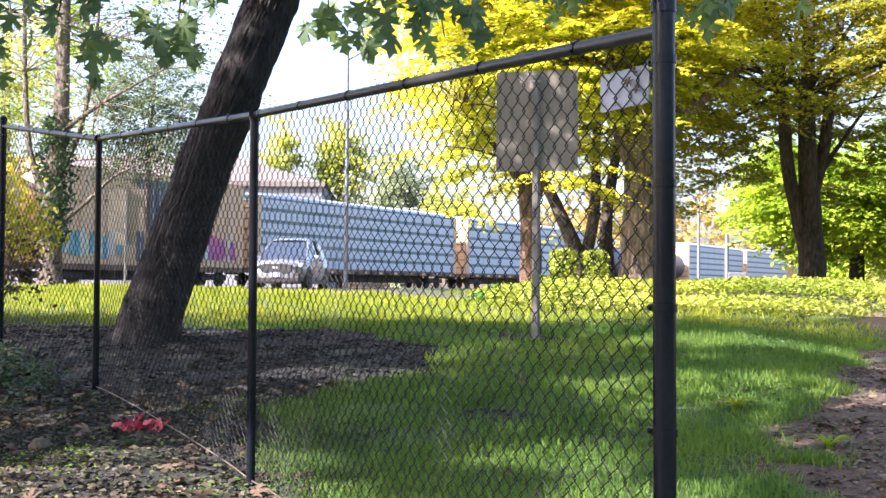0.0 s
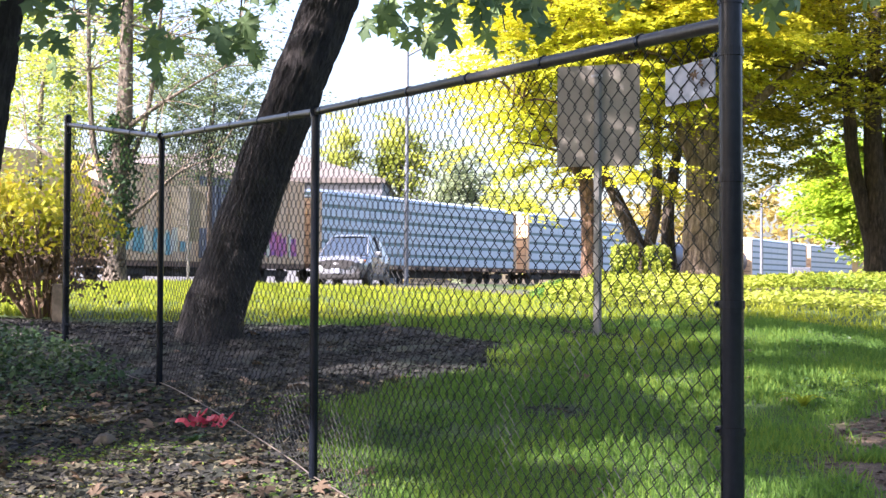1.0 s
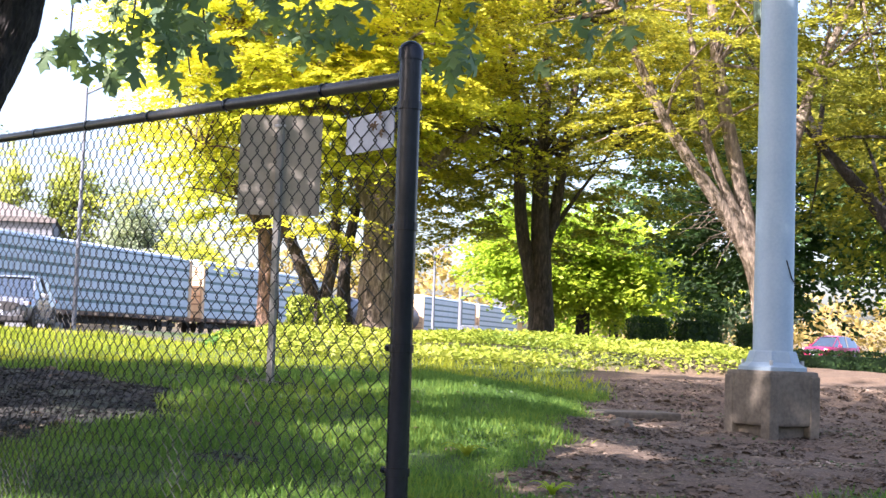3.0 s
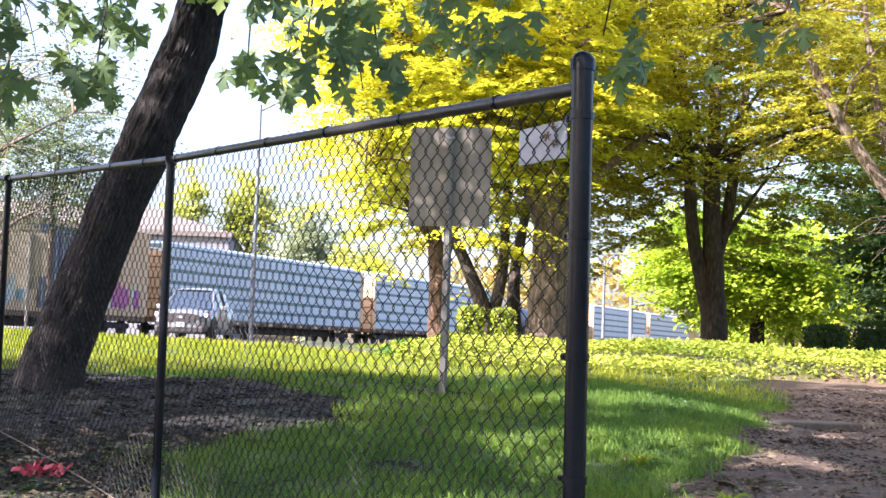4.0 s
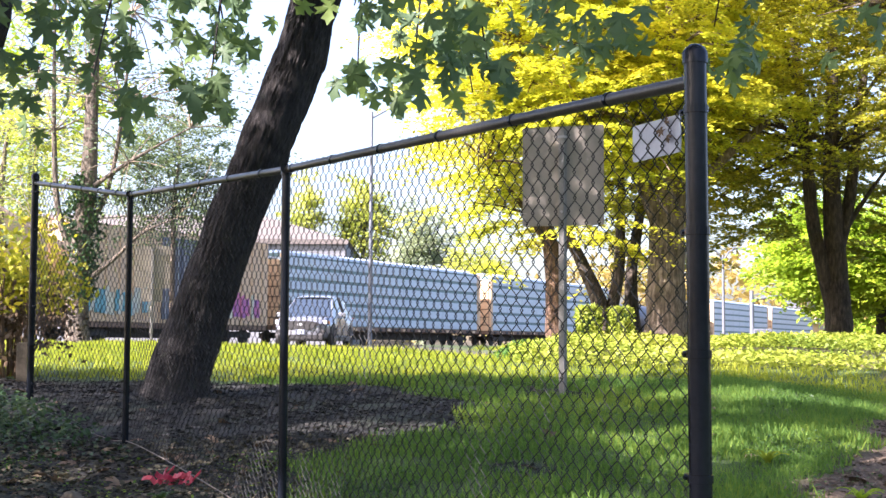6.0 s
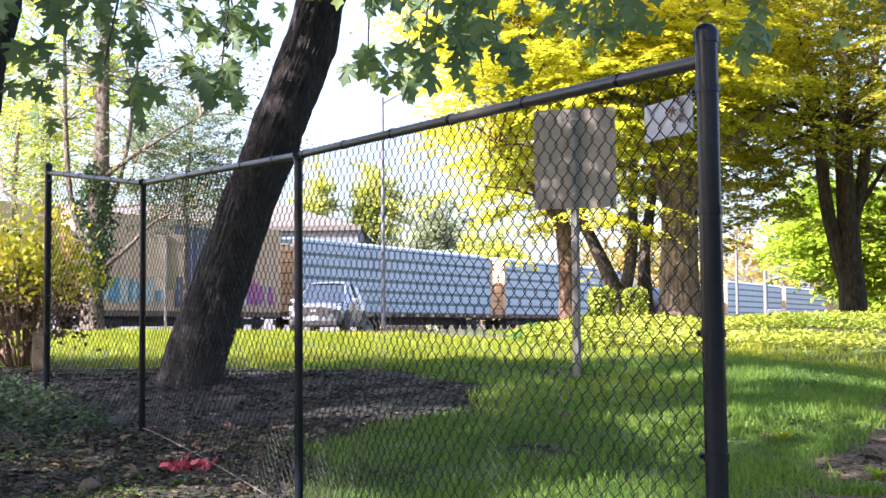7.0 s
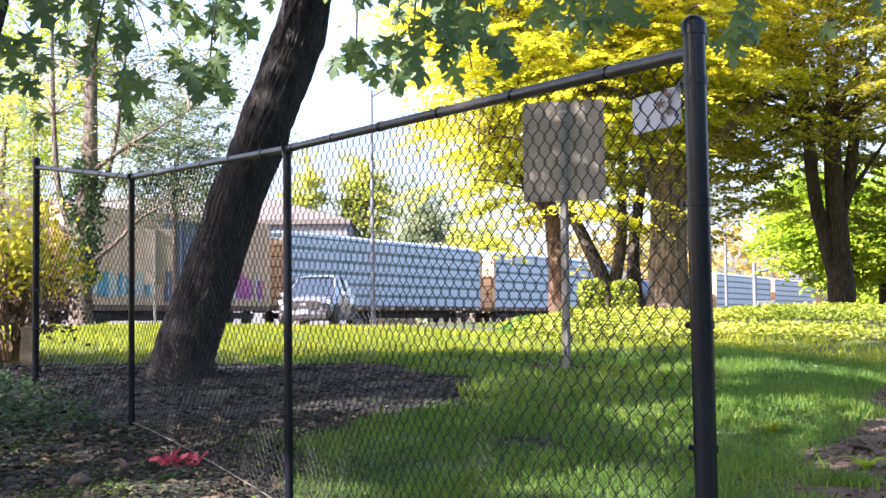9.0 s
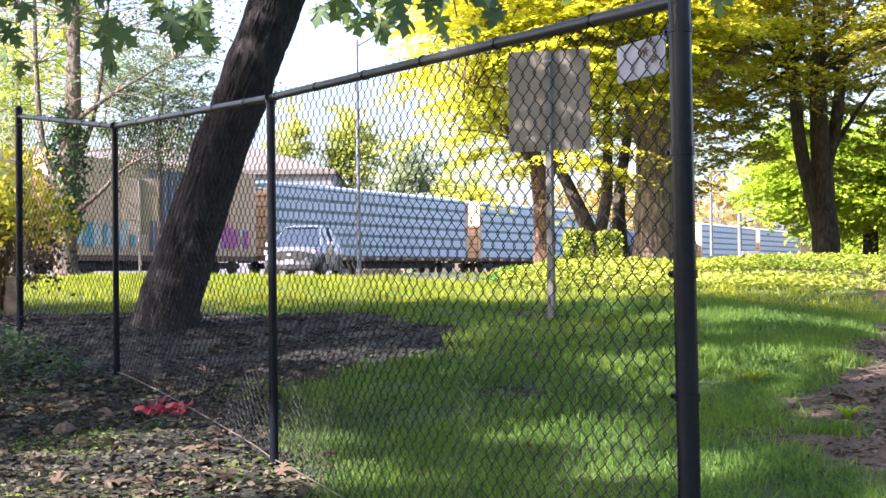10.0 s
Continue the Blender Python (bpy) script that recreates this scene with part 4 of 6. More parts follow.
def road_sign(x, y, top, w, h, turn, label, extra=0.0):
    zg = gz(x, y)
    root = thing("road_sign", label, "sign", (x, y, zg), turn, "road signs seen from behind")
    hgt = top - zg
    post = Geo()
    # a perforated U-shaped post
    post.box((0.040, 0.006, hgt - 0.04 + 0.3), (0, -0.012, (hgt - 0.04 - 0.3) / 2))
    for s in (-1, 1):
        post.box((0.006, 0.03, hgt - 0.04 + 0.3), (s * 0.020, 0.004, (hgt - 0.04 - 0.3) / 2))
        post.box((0.016, 0.006, hgt - 0.04 + 0.3), (s * 0.028, 0.020, (hgt - 0.04 - 0.3) / 2))
    part("post", post, M_POST, root)
    plate = sign_board(w, h, 0.004, 0.014)
    plate.v = [(a, b + 0.03, c + hgt - h / 2) for a, b, c in plate.v]
    part("plate", plate, M_ALU, root)
    for zz in (hgt - 0.10, hgt - h + 0.12):
        part("bolt", Geo().tube([(0, -0.03, zz), (0, 0.034, zz)], 0.012, 8), M_GALV, root)
    part("bracket", Geo().box((0.10, 0.012, 0.022), (0, -0.02, hgt - 0.10), bevel=0.003), M_GALV, root)
    if extra:
        small = sign_board(w * 0.6, extra, 0.004, 0.03)
        small.v = [(a, b + 0.03, c + hgt - h - extra / 2 - 0.01) for a, b, c in small.v]
        part("plate", small, M_ALU, root)
    return root


road_sign(1.205, 11.165, 3.42, 0.73, 0.88, -19, "grey aluminium back of a road sign on a perforated post")
road_sign(-6.15, 30, 3.70, 0.80, 0.96, 20, "grey sign back on a post beside the far road", 0.30)


def fence_sign():
    g = sign_board(0.24, 0.102, 0.003, 0.008)
    root = thing("fence_sheet", "small white sheet hooked behind the fence with a dried leaf", "sign", (0.630, 3.070, 2.056), -67.3)
    ob = part("sheet", g, M_WHITE_SIGN, root)
    leaf = cloud("dry_leaf", np.array([[0.065, -0.012, 0.03], [0.055, -0.014, 0.01], [0.075, -0.012, 0.0]]), np.array([[0.5, -0.2, 1], [-0.7, -0.3, 0.2], [0.3, -0.2, -1.0]]), np.array([[0, -1.0, 0.2]] * 3), 0.024, MAPLE, MAPLE_FACES, M_LITTER)
    part("dry_leaf", leaf, None, root, "curled brown leaf")


fence_sign()


# ---- large pole on its concrete foot ----
def pole_foot():
    x, y = 5.46, 10.25
    zg = gz(x, y) - 0.02
    foot = thing("concrete_foot", "weathered square concrete footing of a pole", "footing", (x, y, zg), 16)
    part("block", Geo().box((0.56, 0.56, 0.47), (0, 0, 0.335), bevel=0.03), M_CONCRETE, foot)
    for sx in (-1, 1):
        for sy in (-1, 1):
            part("corner_leg", Geo().box((0.11, 0.11, 0.56), (sx * 0.232, sy * 0.232, 0.25), bevel=0.015), M_CONCRETE, foot)
    part("core", Geo().box((0.42, 0.42, 0.3), (0, 0, 0.0)), M_CONCRETE, foot)
    root = thing("large_pole", "pale blue painted steel pole on a flanged base", "pole", (x, y, zg + 0.57), 16)
    part("shaft", Geo().lathe([(0.185, 0.0), (0.183, 0.14), (0.172, 0.16), (0.155, 4), (0.13, 9)], seg=28), M_POLE, root, smooth=True)
    cover = Geo().lathe([(0.29, 0.0), (0.29, 0.03), (0.23, 0.07), (0.20, 0.16), (0.19, 0.17)], seg=8)
    part("base_cover", cover, M_POLE, root)
    for k in range(4):
        a = radians(45 + 90 * k)
        part("anchor_bolt", Geo().tube([(0.25 * math.cos(a), 0.25 * math.sin(a), 0.02), (0.25 * math.cos(a), 0.25 * math.sin(a), 0.09)], 0.018, 6), M_GALV, root)
    w = Geo().tube([(-0.02, -0.171, 0.95), (0.04, -0.172, 0.8), (0.10, -0.15, 0.76)], 0.006, 6)
    part("wire", w, M_WIRE, root, "dark loop of wire")


pole_foot()


# ---- train ----
M_RACK = two_scale("pale_ribbed_steel", (0.40, 0.48, 0.54), (0.55, 0.64, 0.70), 0.5, 0.1, 5, 0.35, 0.03)
M_TEAL = two_scale("teal_grey_frame", (0.09, 0.16, 0.16), (0.18, 0.27, 0.27), 0.6, 0.0, 8, 0.8, 0.03)
M_TAN = two_scale("tan_freight_paint", (0.54, 0.37, 0.215), (0.70, 0.51, 0.315), 0.6, 0.0, 6, 0.5, 0.03)
M_SLATE = two_scale("slate_door_paint", (0.07, 0.08, 0.10), (0.13, 0.14, 0.17), 0.55, 0.0, 6, 0.6, 0.02)
M_RUST = two_scale("rusty_brown_steel", (0.10, 0.06, 0.04), (0.26, 0.17, 0.11), 0.8, 0.0, 8, 0.8, 0.1)
M_TRUCK = two_scale("grimy_black_steel", (0.015, 0.013, 0.012), (0.05, 0.045, 0.04), 0.7, 0.0, 8, 1.0, 0.1)
M_TANK = two_scale("faded_black_tank_paint", (0.03, 0.035, 0.05), (0.09, 0.10, 0.13), 0.5, 0.0, 5, 0.4, 0.03)
M_LOCO = two_scale("yellow_locomotive_paint", (0.55, 0.34, 0.10), (0.68, 0.46, 0.18), 0.5, 0.0, 5, 0.5, 0.02)
M_LOCO_GREY = two_scale("grey_locomotive_paint", (0.20, 0.22, 0.25), (0.32, 0.34, 0.38), 0.5, 0.0, 5, 0.5, 0.02)
M_DARK_GLASS = two_scale("dark_glass", (0.02, 0.025, 0.03), (0.03, 0.035, 0.045), 0.08, 0.0, 3, 1, 0.0)
M_TEAL_PAINT = two_scale("sprayed_teal_paint", (0.03, 0.22, 0.26), (0.20, 0.42, 0.44), 0.5, 0.0, 3, 1.2, 0.0)
M_PALE_PAINT = two_scale("sprayed_pale_paint", (0.45, 0.48, 0.46), (0.62, 0.60, 0.36), 0.5, 0.0, 3, 1.2, 0.0)
M_VIOLET_PAINT = two_scale("sprayed_violet_paint", (0.16, 0.06, 0.32), (0.62, 0.16, 0.22), 0.5, 0.0, 3, 1.5, 0.0)

TRACK_AT, TRACK_WAY, RAIL_Z = Vector((-16.4, 68.0, 0)), Vector((0.47, 0.883, 0)), 1.45
TRACK_TURN = math.degrees(math.atan2(TRACK_WAY.y, TRACK_WAY.x))


def on_track(s):
    p = TRACK_AT + TRACK_WAY * s
    return pose(p.x, p.y, RAIL_Z, 0, 0, TRACK_TURN)


def bogie(root, x):
    t = part("bogie", Geo().box((2.3, 0.22, 0.32), (x, -0.98, 0.55), bevel=0.05).box((2.3, 0.22, 0.32), (x, 0.98, 0.55), bevel=0.05).box((0.5, 2.2, 0.3), (x, 0, 0.6)), M_TRUCK, root)
    for wx in (-0.85, 0.85):
        for wy in (-0.75, 0.75):
            m = Matrix.Translation((x + wx, wy, 0.46)) @ Matrix.Rotation(math.pi / 2, 4, "X")
            part("wheel", Geo().lathe([(0.1, -0.09), (0.40, -0.07), (0.46, -0.06), (0.46, 0.05), (0.40, 0.07), (0.1, 0.09)], seg=18, m=m), M_TRUCK, t)


def autorack():
    L, W, z0, z1 = 27.2, 3.0, 1.12, 5.75
    root = thing("rail_car", "long pale covered rail car with ribbed steel sides", "rail car", group="freight cars")
    part("body", Geo().box((L - 0.3, W - 0.1, z1 - z0 - 0.25), (L / 2, 0, (z0 + z1 - 0.25) / 2)), M_TEAL, root)
    prof = [(-W / 2, z1 - 0.36), (-W / 2 + 0.05, z1 - 0.2), (-W * 0.36, z1 - 0.05), (0, z1 + 0.03), (W * 0.36, z1 - 0.05), (W / 2 - 0.05, z1 - 0.2), (W / 2, z1 - 0.36)]
    g = Geo()
    xs = [0, 0.6, 1.4, L - 1.4, L - 0.6, L]
    drop = [0.55, 0.16, 0, 0, 0.16, 0.55]
    n = len(prof)
    g.add([(x, y, zz - d * (1 if abs(y) < W / 2 else 0.3)) for x, d in zip(xs, drop) for y, zz in prof],
          [(i * n + k, (i + 1) * n + k, (i + 1) * n + k + 1, i * n + k + 1) for i in range(len(xs) - 1) for k in range(n - 1)] + [tuple(range(n)), tuple(range(len(xs) * n - 1, (len(xs) - 1) * n - 1, -1))])
    part("roof", g, M_RACK, root)
    cols, rows = 9, 6
    ph, pw = (z1 - 0.36 - z0) / rows, (L - 0.5) / cols
    panel = Geo().box((pw - 0.05, 0.05, ph - 0.21), bevel=0.02).box((pw - 0.05, 0.03, 0.05), (0, -0.02, ph * 0.12)).mesh("side_panel", M_RACK)
    for side in (-1, 1):
        for r in range(rows):
            for c in range(cols):
                if side == 1 and (r or c):
                    continue
                o = part("side_panel", panel, None, root)
                o.matrix_basis = Matrix.Translation((0.25 + pw * (c + 0.5), side * (W / 2 - 0.03), z0 + ph * (r + 0.5))) @ Matrix.Rotation(0 if side < 0 else math.pi, 4, "Z")
    part("centre_sill", Geo().box((L - 7.5, 1.2, 0.5), (L / 2, 0, 0.62), bevel=0.05), M_TRUCK, root)
    part("side_sill", Geo().box((L, W, 0.28), (L / 2, 0, z0 - 0.08), bevel=0.03), M_RUST, root)
    for x in (0.02, L - 0.02):
        door = part("end_door", Geo().box((0.12, W - 0.3, z1 - z0 - 0.7), (x, 0, (z0 + z1 - 0.6) / 2), bevel=0.02), M_TAN, root)
        for k in range(6):
            part("rung", Geo().box((0.18, W - 0.2, 0.07), (x, 0, z0 + 0.5 + 0.62 * k)), M_RUST, door)
        for s in (-1, 1):
            part("corner_post", Geo().box((0.34, 0.2, z1 - z0 - 0.3), (x + (0.16 if x < 1 else -0.16), s * (W / 2 - 0.02), (z0 + z1 - 0.3) / 2), bevel=0.02), M_TAN, root)
    for k in range(24):
        part("sill_pocket", Geo().box((0.4, 0.05, 0.16), (0.9 + k * 1.1, -W / 2 - 0.02, z0 - 0.10)), M_TAN if k % 2 else M_TRUCK, root)
    bogie(root, 2.6)
    bogie(root, L - 2.6)
    for x in (-0.4, L + 0.4):
        part("coupler", Geo().box((1.2, 0.2, 0.2), (x, 0, 0.85), bevel=0.03), M_TRUCK, root)
    return root


def boxcar():
    L, W, z0, z1 = 16.6, 3.05, 1.1, 5.9
    root = thing("boxcar", "tan steel boxcar with sprayed teal and violet graffiti", "rail car", group="freight cars")
    part("body", Geo().box((L, W, z1 - z0), (L / 2, 0, (z0 + z1) / 2), bevel=0.05), M_TAN, root)
    part("roof", Geo().add([(0, -W / 2 - 0.03, z1), (L, -W / 2 - 0.03, z1), (L, 0, z1 + 0.22), (0, 0, z1 + 0.22), (0, W / 2 + 0.03, z1), (L, W / 2 + 0.03, z1)], [(0, 1, 2, 3), (3, 2, 5, 4), (0, 3, 4), (1, 5, 2)]), M_RUST, root)
    for k in range(16):
        if not 6 < k < 10:
            part("side_rib", Geo().box((0.12, 0.07, z1 - z0 - 0.3), (0.6 + k * 1.03, -W / 2 - 0.02, (z0 + z1) / 2), bevel=0.015), M_TAN, root)
    for k in (0, 1):
        d = part("sliding_door", Geo().box((1.5, 0.10, z1 - z0 - 0.5), (7.6 + 1.55 * k, -W / 2 - 0.06, (z0 + z1) / 2 - 0.05), bevel=0.02), M_SLATE, root)
        for j in (-0.5, 0, 0.5):
            part("lock_rod", Geo().tube([(7.6 + 1.55 * k + j, -W / 2 - 0.13, z0 + 0.2), (7.6 + 1.55 * k + j, -W / 2 - 0.13, z1 - 0.5)], 0.03, 6), M_GALV, d)
    plate = part("data_plate", Geo().box((1.3, 0.03, 0.5), (13.4, -W / 2 - 0.075, z1 - 1.3), bevel=0.005), M_PALE_PAINT, root, "white stencilled plate")
    for k in range(5):
        part("bar", Geo().box((0.14, 0.012, 0.3), (12.95 + 0.22 * k, -W / 2 - 0.095, z1 - 1.3)), M_TRUCK, plate)
    rng = random.Random(4)
    for x0, x1, m in ((0.8, 6.5, M_TEAL_PAINT), (10.7, 15.8, M_VIOLET_PAINT)):
        x = x0
        while x < x1:
            w, h = rng.uniform(0.25, 0.6), rng.uniform(0.9, 1.6)
            patch = Geo()
            foot = z0 + 0.3 + rng.uniform(0, 0.25)
            slant, half, y = rng.uniform(-0.15, 0.15), w / 2, -W / 2 - 0.066 - rng.uniform(0, 0.006)
            ring = [(-half, 0), (half * rng.uniform(0.6, 1), 0), (half, h * 0.4), (half * 0.7 + slant, h * 0.75), (half * rng.uniform(0.4, 1) + slant, h), (-half * 0.8 + slant, h * rng.uniform(0.85, 1)), (-half * 1.1, h * 0.5)]
            patch.add([(x + u, y, foot + v) for u, v in ring] + [(x + u, y + 0.05, foot + v) for u, v in ring], [tuple(range(7)), tuple(range(13, 6, -1))] + [(i, i + 7, (i + 1) % 7 + 7, (i + 1) % 7) for i in range(7)])
            part("graffiti", patch, m if rng.random() < 0.7 else M_PALE_PAINT, root)
            x += w * rng.uniform(0.6, 1.15)
    for k in range(6):
        part("rung", Geo().box((0.5, 0.05, 0.05), (0.4, -W / 2 - 0.08, z0 + 0.3 + 0.42 * k)), M_RUST, root)
    part("centre_sill", Geo().box((L - 6.5, 1.2, 0.55), (L / 2, 0, 0.6), bevel=0.05), M_TRUCK, root)
    part("side_sill", Geo().box((L, W - 0.1, 0.3), (L / 2, 0, z0 - 0.12)), M_RUST, root)
    bogie(root, 2.2)
    bogie(root, L - 2.2)
    return root


def tank_car():
    L = 17.0
    root = thing("tank_car", "dark cylindrical tank car with faded paint", "rail car", group="freight cars")
    m = Matrix.Translation((0.4, 0, 2.75)) @ Matrix.Rotation(math.pi / 2, 4, "Y")
    part("tank", Geo().lathe([(0.2, 0), (0.9, 0.12), (1.35, 0.45), (1.52, 0.9), (1.52, L - 1.7), (1.35, L - 1.25), (0.9, L - 0.92), (0.2, L - 0.8)], seg=28, m=m), M_TANK, root, smooth=True)
    part("dome", Geo().lathe([(0.5, 0), (0.5, 0.4), (0.35, 0.5)], (L / 2, 0, 4.2), 16), M_TANK, root)
    part("walkway", Geo().box((2.6, 2.2, 0.06), (L / 2, 0, 4.25)), M_TRUCK, root)
    part("side_sill", Geo().box((L, 2.2, 0.35), (L / 2, 0, 1.0)), M_TRUCK, root)
    bogie(root, 2.2)
    bogie(root, L - 2.2)
    return root


def locomotive():
    L = 22.0
    root = thing("locomotive", "yellow and grey diesel locomotive", "locomotive", group="locomotives")
    part("hood", Geo().box((14.5, 2.0, 2.5), (8.0, 0, 2.9), bevel=0.1), M_LOCO, root)
    part("roof", Geo().box((14.5, 2.1, 0.5), (8.0, 0, 4.35), bevel=0.1), M_LOCO_GREY, root)
    part("radiator", Geo().box((4.0, 3.0, 0.9), (3.0, 0, 4.1), bevel=0.1), M_LOCO_GREY, root)
    cab = part("cab", Geo().box((3.0, 3.0, 3.0), (17.0, 0, 3.1), bevel=0.12), M_LOCO, root)
    for x in (16.4, 17.6):
        part("pane", Geo().box((0.8, 0.06, 0.7), (x, -1.5, 3.9)), M_DARK_GLASS, cab)
    part("nose", Geo().box((2.4, 1.8, 2.0), (19.6, 0, 2.6), bevel=0.2), M_LOCO, root)
    part("deck", Geo().box((L, 3.0, 0.4), (L / 2, 0, 1.5), bevel=0.05), M_LOCO_GREY, root)
    part("fuel_tank", Geo().box((5, 2.6, 0.8), (L / 2, 0, 0.9), bevel=0.15), M_TRUCK, root)
    for k in range(6):
        part("vent", Geo().box((1.2, 0.05, 0.6), (5 + 1.6 * k, -1.02, 3.2)), M_LOCO_GREY, root)
    rail = Geo()
    for k in range(14):
        rail.tube([(1.0 + k * 1.05, -1.45, 1.7), (1.0 + k * 1.05, -1.45, 2.7)], 0.025, 4)
    part("handrail", rail.tube([(1, -1.45, 2.7), (14.7, -1.45, 2.7)], 0.025, 4), M_GALV, root)
    bogie(root, 3.5)
    bogie(root, L - 3.5)
    return root


rack = autorack()
rack.matrix_basis = on_track(14.0)
for s in (43.2, 105.9, 135.0):
    copy_thing(rack, on_track(s))
bx = boxcar()
bx.matrix_basis = on_track(-4.0)
copy_thing(bx, on_track(-22.0))
tk = tank_car()
tk.matrix_basis = on_track(71.9)
copy_thing(tk, on_track(88.6))
loco = locomotive()
loco.matrix_basis = on_track(164)
copy_thing(loco, on_track(187.5))


def track():
    m = on_track(0)
    for y in (-0.75, 0.75):
        tagged(new("rail", Geo().box((420, 0.07, 0.16), (60, y, -0.08), m).mesh("rail", M_RUST)), "worn steel rail under the train", "rail", kind="structure")
    bed = Geo().add([tuple(m @ Vector(p)) for p in [(-150, -2.6, -0.35), (270, -2.6, -0.35), (270, -1.6, -0.12), (-150, -1.6, -0.12), (270, 1.6, -0.12), (-150, 1.6, -0.12), (270, 2.6, -0.35), (-150, 2.6, -0.35)]], [(0, 1, 2, 3), (3, 2, 4, 5), (5, 4, 6, 7)])
    tagged(new("ballast", bed.mesh("ballast", M_RUST)), "bank of brown ballast stones under the rails", "ballast", kind="structure")


track()

# ---- cars ----
M_SILVER = two_scale("silver_car_paint", (0.24, 0.26, 0.30), (0.30, 0.32, 0.36), 0.25, 0.5, 3, 1, 0.0)
M_RED_PAINT = two_scale("magenta_red_car_paint", (0.20, 0.012, 0.05), (0.27, 0.02, 0.07), 0.25, 0.1, 3, 1, 0.0)
M_RUBBER = two_scale("black_rubber", (0.012, 0.012, 0.012), (0.03, 0.03, 0.03), 0.8, 0.0, 30, 5, 0.1)
M_TRIM = two_scale("black_plastic_trim", (0.012, 0.012, 0.013), (0.03, 0.03, 0.032), 0.5, 0.0, 40, 5, 0.05)
M_LAMP, nt_, b_ = material("clear_lamp_lens", 0.1)
b_.inputs["Base Color"].default_value = (0.75, 0.78, 0.8, 1)
M_GLASS, nt_, b_ = material("tinted_car_glass", 0.04)
b_.inputs["Base Color"].default_value = (0.02, 0.03, 0.04, 1)
b_.inputs["Specular IOR Level"].default_value = 1.0
b_.inputs["IOR"].default_value = 2.2
M_AMBER, nt_, b_ = material("amber_lens", 0.2)
b_.inputs["Base Color"].default_value = (0.8, 0.25, 0.03, 1)
M_TAIL, nt_, b_ = material("red_lens", 0.2)
b_.inputs["Base Color"].default_value = (0.5, 0.02, 0.02, 1)


def suv(label, paint, at, turn):
    """A five-door SUV, nose along +x."""
    root = thing("car", label, "car", at, turn, "cars on the roads")
    st = [(-2.36, 0.55, 0.95, 1.02, 0.72), (-2.30, 0.40, 1.0, 1.20, 0.86), (-2.0, 0.30, 1.02, 1.22, 0.93), (-1.2, 0.24, 1.02, 1.06, 0.96), (0, 0.22, 1.0, 1.04, 0.96), (0.95, 0.24, 0.99, 1.05, 0.96), (1.6, 0.28, 0.92, 1.03, 0.95), (2.0, 0.30, 0.84, 0.99, 0.92), (2.28, 0.34, 0.76, 0.92, 0.82), (2.40, 0.42, 0.68, 0.80, 0.62)]
    g = Geo()
    n = 12
    for x, zb, zm, zt, hw in st:
        half = [(0.0, zb), (hw * 0.86, zb), (hw * 0.97, zb + 0.16), (hw, zb + 0.38), (hw * 0.97, zm), (hw * 0.86, zt - 0.01), (0.0, zt + 0.03)]
        ring = half + [(-y, zz) for y, zz in half[-2:0:-1]]
        g.v += [(x, y, zz) for y, zz in ring]
    for i in range(len(st) - 1):
        for k in range(n):
            a, b = i * n + k, i * n + (k + 1) % n
            g.f.append((a, b, b + n, a + n))
    g.f += [tuple(range(n - 1, -1, -1)), tuple((len(st) - 1) * n + k for k in range(n))]
    body = part("body", g, paint, root, smooth=True)
    cab = [(-2.22, 1.10, 0.80), (-1.75, 1.60, 0.66), (-1.2, 1.72, 0.64), (-0.2, 1.76, 0.64), (0.35, 1.68, 0.64), (1.25, 1.06, 0.78)]
    low = [(-2.28, 1.05, 0.86), (-1.75, 1.03, 0.90), (-1.2, 1.03, 0.91), (-0.2, 1.02, 0.91), (0.35, 1.02, 0.91), (1.32, 1.02, 0.84)]
    roof, glass = Geo(), Geo()
    k = len(cab)
    glass.v = [(x, -w, zz) for x, zz, w in low] + [(x, -w, zz) for x, zz, w in cab] + [(x, w, zz) for x, zz, w in low] + [(x, w, zz) for x, zz, w in cab]
    for i in range(k - 1):
        glass.f += [(i, i + 1, k + i + 1, k + i), (2 * k + i + 1, 2 * k + i, 3 * k + i, 3 * k + i + 1)]
    glass.f += [(k + k - 2, k + k - 1, 4 * k - 1, 4 * k - 2), (k, k + 1, 3 * k + 1, 3 * k)]
    part("window", glass, M_GLASS, body)
    roof.v = [(x, s * (w - 0.0), zz + 0.012) for x, zz, w in cab[1:5] for s in (-1, 1)]
    roof.v += [(x, s * (w - 0.2), zz + 0.05) for x, zz, w in cab[1:5] for s in (-1, 1)]
    for i in range(3):
        a, b = 2 * i, 8 + 2 * i
        roof.f += [(a, a + 2, b + 2, b), (b, b + 2, b + 3, b + 1), (b + 1, b + 3, a + 3, a + 1)]
    part("roof", roof, paint, body)
    for s in (-1, 1):
        for (i, x) in ((0, 0), (4, 0), (5, 0)):
            part("pillar", Geo().tube([(low[i][0], s * low[i][2] * 1.0, low[i][1]), (cab[min(i, 4)][0], s * cab[min(i, 4)][2], cab[min(i, 4)][1])], 0.03, 6), paint, body)
        part("pillar", Geo().tube([(-0.55, s * 0.92, 1.02), (-0.65, s * 0.66, 1.74)], 0.04, 6), M_TRIM, body)
        mir = part("mirror", Geo().box((0.16, 0.24, 0.16), (0.75, s * 1.08, 1.12), bevel=0.04), paint, root)
        hl = part("headlight", Geo().box((0.30, 0.42, 0.13), (2.12, s * 0.66, 0.84), Matrix.Identity(4), 0.03), M_LAMP, root)
